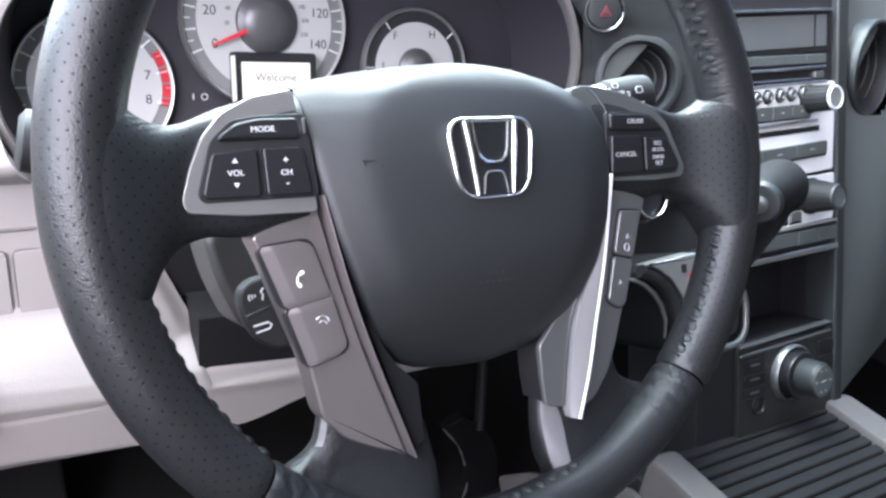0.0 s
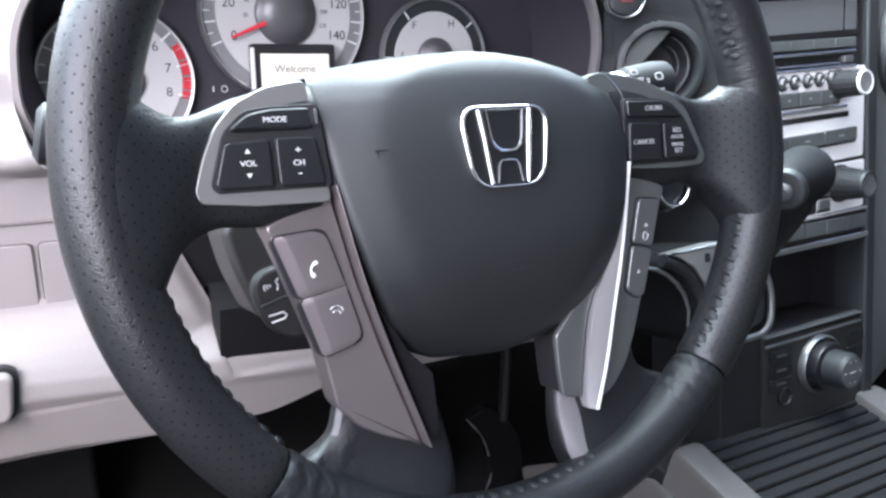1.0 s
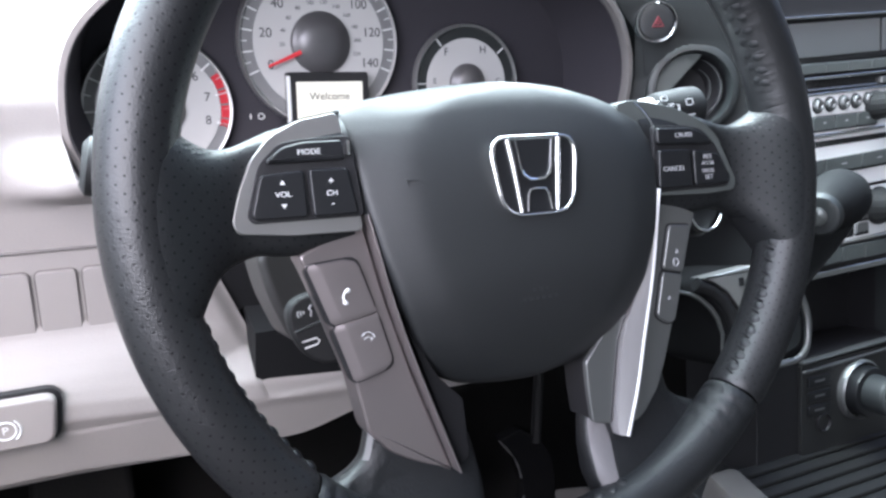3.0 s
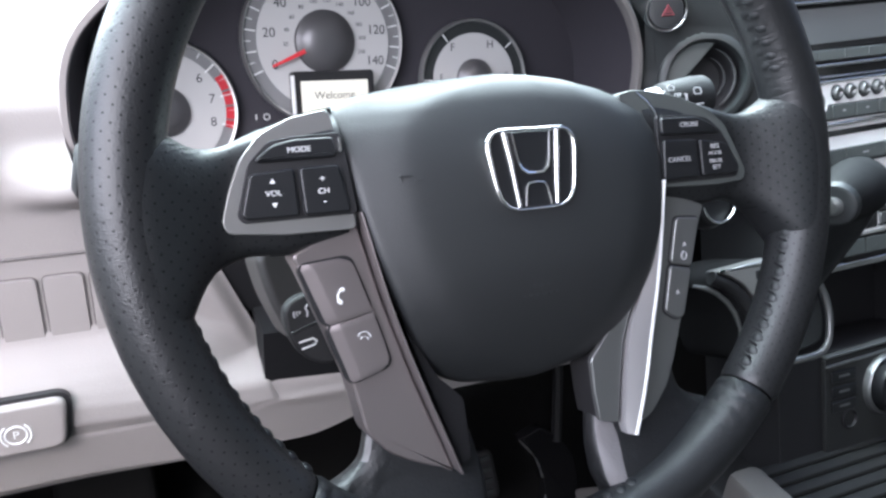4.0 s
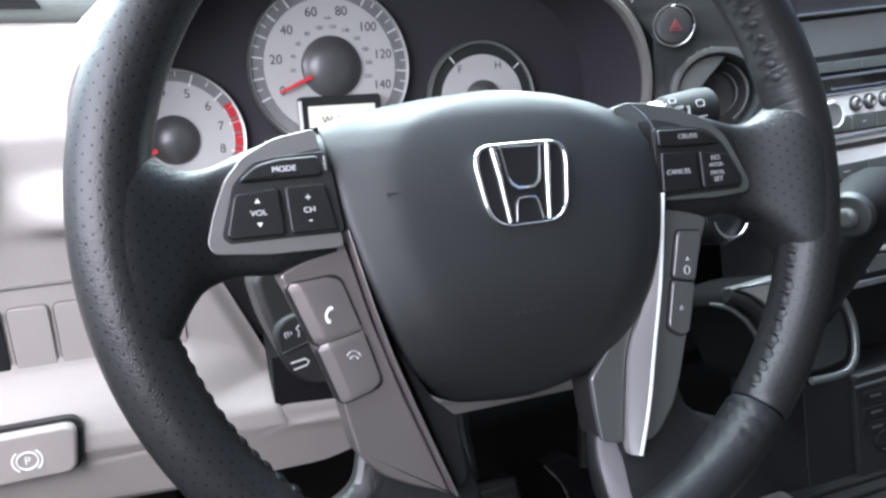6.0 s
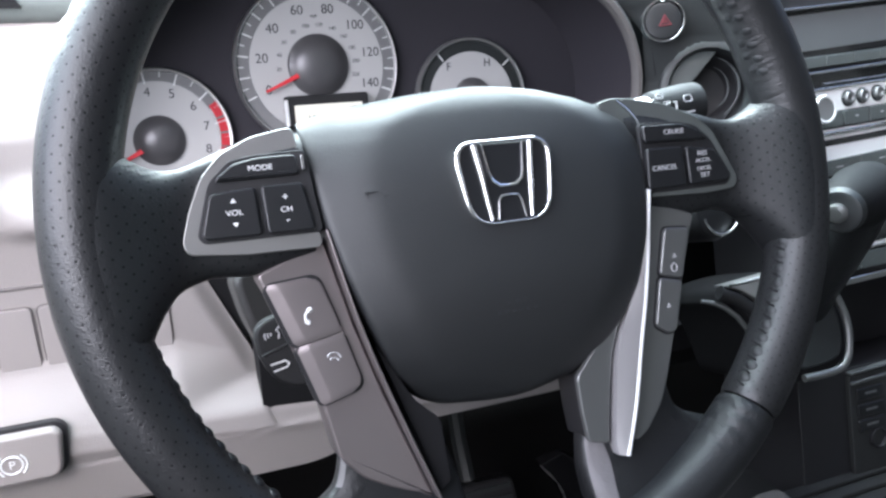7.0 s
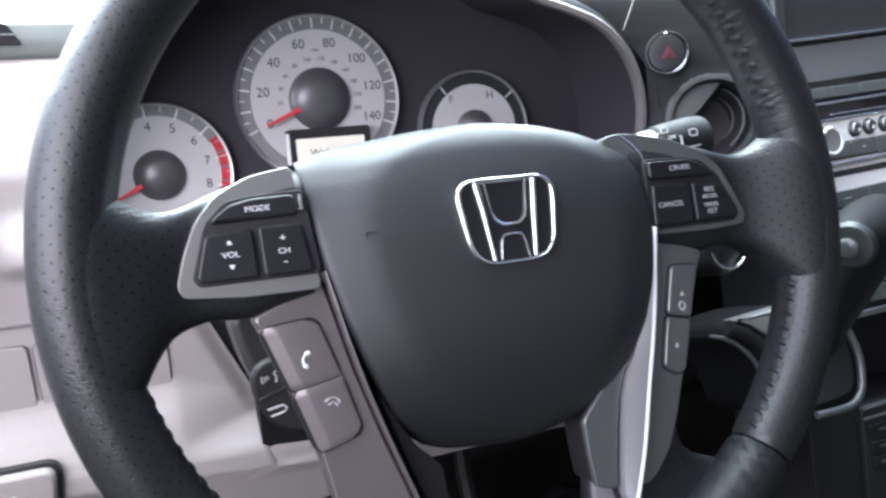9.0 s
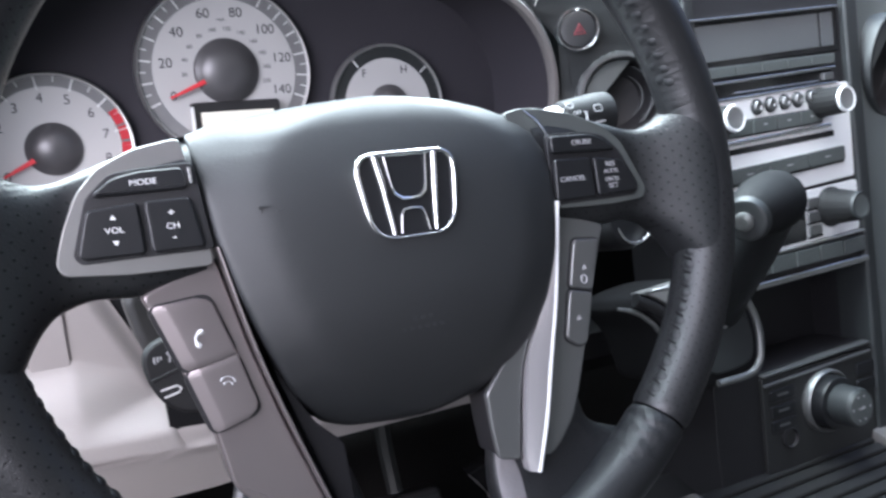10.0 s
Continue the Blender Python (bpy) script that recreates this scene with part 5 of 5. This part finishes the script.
slot = put("slot", bar(-76, 74, 14.8, 26.0, 1.5, 0.055), -6, -2.4, SCREEN, "black disc slot", 0.4)
put("slot_lip", bar(-47, 56, 17.0, 18.2, 0.5, 0.055), -2.6, -0.6, SATIN, "", 0.4, slot)
put("slot_button", bar(60, 73, 17.4, 23.6, 1.5, 0.055), -2.6, 1.0, BEZEL, "small satin eject button", 0.8, slot)
put("edge_line", bar(-76, 77, 12.6, 14.6, 0.8), -6, 1.6, SATIN, "", 0.6)
panel = put("radio_panel", bar(-86, 92, -72.5, 12.5, 3, 0.066), -6, 0, SILVER, "silver painted radio panel")
put("panel_recess", bar(-62, 55, -19.5, -5.6, 3, 0.05), -2, 0.5, BLACK, "", 0.2, panel)
for k, u in enumerate((-24, -8.2, 8.9, 24.9, 41.7)):
    v = 3.8 + 0.07 * u
    b = part("round_button", moved(lathe([(0.0052, -0.001), (0.0052, 0.0030), (0.0044, 0.0040), (0.0026, 0.0040), (0.0018, 0.0030), (0.0, 0.0028)], 26), pose(u / 1000, v / 1000, 0)), BEZEL, panel, "small round grey button with a dished face")
    part("ring", moved(lathe([(0.0053, -0.001), (0.0055, 0.0012), (0.0064, 0.0014), (0.0068, 0.0)], 26), pose(u / 1000, v / 1000, 0)), DARK, b)
for k in range(4):
    put("radio_button", bar(-60 + 28.4 * k, -32.6 + 28.4 * k, -18.4, -6.4, 3.2 if k == 3 else 1.4, 0.05), 0, 2.6, STACK_SIDE, "satin grey radio button", 0.9, panel)
    put("button_mark", bar(-48 + 28.4 * k, -44.5 + 28.4 * k, -12.6, -11.2, 0.3, 0.05), 2.4, 2.8, PALE, "", 0.1, panel)
put("edge_line", bar(-86, 64, -24.0, -20.8, 1.2), 0, 2.4, SATIN, "polished lip over the disc slot", 1.0, panel)
put("disc_slot", bar(-86, 68, -32.6, -27.4, 1, 0.058), -1, 0.5, SCREEN, "black disc slot", 0.3, panel)
put("bar_shadow", bar(-66, 80, -58.4, -43.6, 3, 0.068), -1, 0.6, BLACK, "", 0.3, panel)
for k in range(3):
    put("mode_button", bar(-64 + 47.6 * k, -17 + 47.6 * k, -56.4, -43.4, 2.6 if k == 2 else 0.8, 0.068), 0, 3.0, STACK_SIDE, "satin grey mode button", 1.0, panel)
    put("button_mark", bar(-44 + 47.6 * k, -37 + 47.6 * k, -50.4, -49.4, 0.3, 0.068), 2.8, 3.2, PALE, "", 0.1, panel)
put("panel_gap", bar(-86, 92, -75.0, -73.0, 0.5, 0.068), -6, -1.0, BLACK, "", 0.2)


def knob(u, v, r, h, label, tip, face, taper=0.93):
    """A ribbed turning knob with a ringed face."""
    e = r * taper
    at = pose(u / 1000, v / 1000, 0)
    k = part("knob", moved(lathe([(r * 1.12, 0.0), (r * 1.12, 0.002), (r, 0.004), (e, h - 0.002), (e * 0.94, h), (e * 0.6, h), (0, h - 0.0004)], 40), at), KNOB, stack, label)
    part("face", moved(lathe([(e * 0.80, h - 0.001), (e * 0.80, h + 0.0004), (e * 0.4, h + 0.0001), (0.0, h)], 36), at), face, k, "satin grey knob face")
    part("ring", moved(lathe([(e * 0.76, h - 0.0006), (e * 0.79, h + 0.0008), (e * 0.93, h + 0.0010), (e * 1.0, h - 0.001)], 40), at), tip, k, "bright ring on the knob")
    for a in range(0, 360, 20):
        part("rib", moved(tube([(r * 0.99, 0, 0.004), (e * 0.99, 0, h - 0.003)], 0.0005, 6), at @ pose(0, 0, 0, 0, 0, a)), KNOB, k)
    return k


knob(-77, -7.2, 0.0118, 0.026, "black radio knob with bright tip ring", SILVER, FACE)
knob(51.5, 0.8, 0.0122, 0.027, "black radio knob with bright tip ring", SILVER, FACE)
climate = put("climate_panel", bar(-86, 95, -120.5, -75.5, 3, 0.06), -6, -0.4, SILVER, "silver painted climate panel")
knob(57, -91, 0.0158, 0.029, "black temperature knob with grey tip", DARK, STACK_SIDE, 0.78)
put("climate_screen", bar(-60, 24, -118, -79, 2, 0.05), -2, 0.6, SCREEN, "dark climate display", 0.3, climate)
for k in range(3):
    put("climate_gap", bar(26, 44, -93.4 - 12.2 * k, -91.4 - 12.2 * k, 0.5, 0.05), -1, 0.8, BLACK, "", 0.2, climate)
    put("climate_button", bar(27, 43, -91.0 - 12.2 * k, -82.4 - 12.2 * k, 1.5, 0.05), -1, 1.6, BEZEL, "satin grey climate button", 0.8, climate)
put("edge_line", bar(-84, 98, -122.8, -120.2, 1.0, 0.045), -6, 2.4, STRIP, "satin lip under the climate panel", 0.9)
for k in range(6):
    put("climate_button", bar(-84 + 30.5 * k, -54.8 + 30.5 * k, -138.6, -124.6, 1.2, 0.03), -6, 2.2, STACK_SIDE, "satin grey climate button", 1.0)
put("edge_line", rounded(mm([(-84, -152), (100, -146), (100, -140.2), (-84, -146.2)]), 0.001), -6, 3, SATIN, "chrome line over the pocket", 1.0)
# lower panel with the drive knob
lower = put("lower_panel", rect(-44, 104, -312, -227, 3), -8, 0, COAL, "dark panel below the pocket")
for v in (-225.0, -233.4):
    put("edge_line", bar(-43, 94, v, v + 2.4, 0.8, 0.032), -6, 2.2, BEZEL, "", 0.8)
drive = part("drive_knob", moved(lathe([(0.0236, 0.0), (0.0236, 0.012), (0.0225, 0.0150), (0.0190, 0.0160), (0.0, 0.0160)], 44), pose(0.031, -0.262, 0)), BUTTON, stack, "large dark turning knob with grey face")
part("skirt", moved(lathe([(0.0250, 0.0), (0.0250, 0.005), (0.0268, 0.0068), (0.0284, 0.005), (0.0288, 0.0)], 48), pose(0.031, -0.262, 0)), BEZEL, drive, "satin ring round the knob")
part("grip", moved(lathe([(0.0176, 0.015), (0.0172, 0.032), (0.0158, 0.0345), (0.0140, 0.0350), (0.0, 0.0350)], 40), pose(0.031, -0.262, 0)), DARK, drive, "dark grey turning grip")
part("face", moved(lathe([(0.0150, 0.034), (0.0146, 0.0356), (0.0, 0.0360)], 36), pose(0.031, -0.262, 0)), STACK_SIDE, drive, "grey knob face")
for a in (20, 90, 160, 200, 270, 340):
    part("mark", moved(box(-0.0011, 0.0011, 0.0100, 0.0112, 0.0350, 0.0360, 0.0002), pose(0.031, -0.262, 0, 0, 0, a)), PALE, drive)
part("mark", moved(box(-0.0036, 0.0036, -0.0005, 0.0005, 0.0355, 0.0363, 0.0002), pose(0.031, -0.262, 0, 0, 0, 8)), PALE, drive)
for k, v in enumerate((-244, -258, -271)):
    b = put("lower_button", rect(-37, -7, v - 5.5, v + 4.5, 1.5), -1, 1.8, BUTTON, "black button with pale mark", 0.8, lower)
    put("button_mark", rect(-29, -16, v - 1.2, v + 0.8, 0.4), 1.6, 2.0, BEZEL, "", 0.1, lower)
for k in range(2):
    put("lower_button", rect(74, 98, -250 - 16 * k, -238 - 16 * k, 1.5), -1, 1.8, BUTTON, "black button", 0.8, lower)
part("socket", moved(lathe([(0.0095, 0.0), (0.0095, 0.002), (0.008, 0.0026), (0.0065, -0.002), (0, -0.004)], 28), pose(-0.0160, -0.2850, 0)), BLACK, lower, "round black socket")

# ---- gear shifter beside the stack ----
POD = frame_of((0.258, 0.062, 0.548), (1, 0, 0), (-0.10, -0.88, 0.46))
shifter = thing("gear_shifter", POD, "dash mounted gear shifter with leather knob and silver gate", "gear shifter")
po = smooth_loop(mm([(-24, 22), (-20, 31), (17, 37), (50, 36), (72, 5), (72, -32), (56, -46), (0, -48), (-6, -20), (-12, 2), (-24, 18)]), 2)
part("pod", slab(po, -0.10, -0.006, 0.006, None, 5), THREAD, shifter, "black shifter housing")
part("gate_plate", slab(smooth_loop(mm([(20, 30), (48, 30), (62, 2), (62, -28), (50, -36), (12, -38), (14, 0)]), 2), -0.010, -0.002, 0.002), DARK, shifter, "dark grey gate plate")
part("gate_top", slab(rounded(mm([(-32, 34.5), (17, 39), (44, 36), (40, -4), (5, -6), (0, 8), (-9, 21.5), (-20, 29.5)]), 0.003), -0.016, 0.0, 0.0015), STRIP, shifter, "silver cover with position marks")
part("gate_side", tube([(-0.034, 0.030, -0.006), (-0.021, 0.024, -0.006), (-0.011, 0.015, -0.006), (-0.004, 0.003, -0.006), (0.0, -0.012, -0.006)], 0.0055, 10), BLACK, shifter)
part("gate_edge", tube([(-0.046, 0.0255, -0.012), (-0.037, 0.0225, -0.010), (-0.029, 0.018, -0.009), (-0.020, 0.0095, -0.009), (-0.014, 0.0, -0.009), (-0.010, -0.013, -0.010), (-0.011, -0.028, -0.012)], [0.0012, 0.0018, 0.0021, 0.0021, 0.0020, 0.0016, 0.0010], 10), BEZEL, shifter, "grey edge of the housing")
LOOP = [(42, 37), (52, 28), (59, 16), (64.5, 2), (66.5, -10), (65.5, -22), (63, -33), (57, -39.5), (50, -42), (36, -43), (21, -43)]
part("gate_frame", tube([(x / 1000, y / 1000, 0.0) for x, y in fine(LOOP, 1)], 0.0029, 12, False, None, 1.0), BEZEL, shifter, "bright satin loop of the gate")
part("position_mark", slab(rect(2, 7, 24, 31, 1), -0.001, 0.0006, 0.0002), BLACK, shifter)
part("position_mark", slab(rect(9, 13, 17, 23, 1), -0.001, 0.0006, 0.0002), RED, shifter)
inv = POD.inverted()
loc = lambda *p: tuple(inv @ Vector(p))  # noqa: E731
part("boot", tube([loc(0.300, 0.085, 0.545), loc(0.297, 0.070, 0.575), loc(0.290, 0.052, 0.605), loc(0.283, 0.038, 0.632), loc(0.278, 0.030, 0.655)], [0.026, 0.021, 0.018, 0.0165, 0.016], 20), LEATHER, shifter, "black leather lever")
part("lever_knob", tube([loc(0.226, 0.004, 0.6645), loc(0.229, 0.0055, 0.6648), loc(0.240, 0.011, 0.6645), loc(0.262, 0.022, 0.6625), loc(0.283, 0.033, 0.659), loc(0.296, 0.040, 0.655), loc(0.302, 0.043, 0.652)], [0.0125, 0.0150, 0.0170, 0.0200, 0.0205, 0.0165, 0.006], 28), LEVER, shifter, "black leather shift knob")
part("knob_ring", tube([loc(0.2215, 0.0015, 0.6640), loc(0.2225, 0.002, 0.6640), loc(0.2275, 0.0045, 0.6643), loc(0.229, 0.005, 0.6646)], [0.0105, 0.0128, 0.0142, 0.0138], 28), DARK, shifter, "satin ring on the shift knob")
part("release_button", tube([loc(0.218, 0.0, 0.6638), loc(0.2195, 0.0006, 0.6639), loc(0.224, 0.003, 0.6641)], [0.0035, 0.0058, 0.0062], 20), BEZEL, shifter, "chrome release button")

# ---- console between the seats ----
console = thing("console", pose(0.39, -0.30, 0.0), "floor console with ribbed sliding cover and grey rails", "console")
CO = Matrix.Translation((-0.39, 0.30, 0))
part("base", moved(box(0.258, 0.540, -0.95, 0.10, 0.0, 0.372, 0.008), CO), BLACK, console, "black console body")
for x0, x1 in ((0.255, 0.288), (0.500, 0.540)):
    part("rail", moved(box(x0, x1, -0.95, 0.045, 0.33, 0.404, 0.008), CO), SHADED_TRIM, console, "side rail, light grey darkened for shade")
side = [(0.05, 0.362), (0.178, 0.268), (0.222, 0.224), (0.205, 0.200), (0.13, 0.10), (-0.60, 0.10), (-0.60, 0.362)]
part("side_panel", moved(slab(rounded(ccw(side), 0.006, 3), -0.0035, 0.0035, 0.002), CO @ Matrix(((0, 0, 1, 0.2525), (1, 0, 0, 0), (0, 1, 0, 0), (0, 0, 0, 1)))), SHADED_TRIM, console, "side of the console, light grey darkened for shade")
slat_mesh = None
for k in range(44):
    y = 0.040 - 0.0125 * k
    if slat_mesh is None:
        bm = rings_mesh([[(x, yy, zz) for yy, zz in ((-0.0058, -0.006), (-0.0058, -0.0015), (-0.0045, 0.0), (0.0035, 0.0), (0.0050, -0.0012), (0.0056, -0.004), (0.0056, -0.006))] for x in (-0.105, 0.105)])
        ob = part("slat", bm, SLAT, console, "dark ribbed slat of the sliding cover")
        slat_mesh = ob.data
    else:
        ob = new("slat", slat_mesh)
        ob.parent = console
    ob.location = (0.394 - 0.39, y + 0.30, 0.396)

# ---- footwell ----
brake = thing("brake_pedal", pose(0.16, 0.34, 0.16), "black rubber brake pedal in the dark footwell", "pedal")
part("pedal_pad", moved(slab(rounded(mm([(-55, -32), (55, -32), (50, 32), (-50, 32)]), 0.012), -0.01, 0.012, 0.005), pose(0, 0, 0, 60, 0, 0)), BLACK, brake, "black rubber pad")
part("pedal_arm", tube([(0, 0.01, 0), (0.0, 0.06, 0.06), (-0.01, 0.10, 0.20), (-0.01, 0.12, 0.30)], 0.010, 8), DARK, brake)
for k in range(4):
    part("rib", moved(box(-0.045, 0.045, -0.024 + 0.014 * k, -0.018 + 0.014 * k, 0.0115, 0.0145, 0.0008), pose(0, 0, 0, 60, 0, 0)), DARK, brake)
gas = thing("accelerator_pedal", pose(0.285, 0.335, 0.10), "black accelerator pedal, worn edge with painted glints", "pedal")
GAS_EDGE = [(-38, 96), (-26, 82), (-13, 65), (-5, 48), (1, 30), (6, 14), (8, 0), (6, -14), (1, -25)]
part("pedal_pad", moved(slab(rounded(ccw(mm(GAS_EDGE + [(60, -30), (60, 10), (50, 50), (30, 80), (-5, 106)])), 0.004, 3), -0.012, 0.004, 0.003, None, 4), pose(0, 0, 0, 82, 0, 0)), GLOSSY, gas, "black rubber pad")
# broken bright tubes paint the glints along the pedal's worn edge
for k, (a, b) in enumerate(((0, 4), (3, 5), (6, 9))):
    edge = GAS_EDGE[a:b]
    part("worn_glint", moved(tube([(x / 1000 + 0.0012, y / 1000, 0.0034) for x, y in edge], [0.0006 + 0.0010 * (i % 2) for i in range(len(edge))], 8), pose(0, 0, 0, 82, 0, 0)), STRIP, gas, "worn pedal edge with glints painted bright")
part("pedal_arm", tube([(0.02, 0.008, 0.08), (0.03, 0.04, 0.16), (0.035, 0.09, 0.26), (0.035, 0.11, 0.335)], 0.007, 8), BLACK, gas)
rest = thing("foot_rest", pose(-0.24, 0.44, 0.0), "grey carpeted foot rest in the footwell", "foot rest")
part("rest_pad", moved(slab(rounded(mm([(-60, 0), (60, 0), (55, 260), (-55, 260)]), 0.02), -0.03, 0.02, 0.01), pose(0, 0, 0.02, 55, 0, 0)), CARPET, rest, "worn dark carpet")
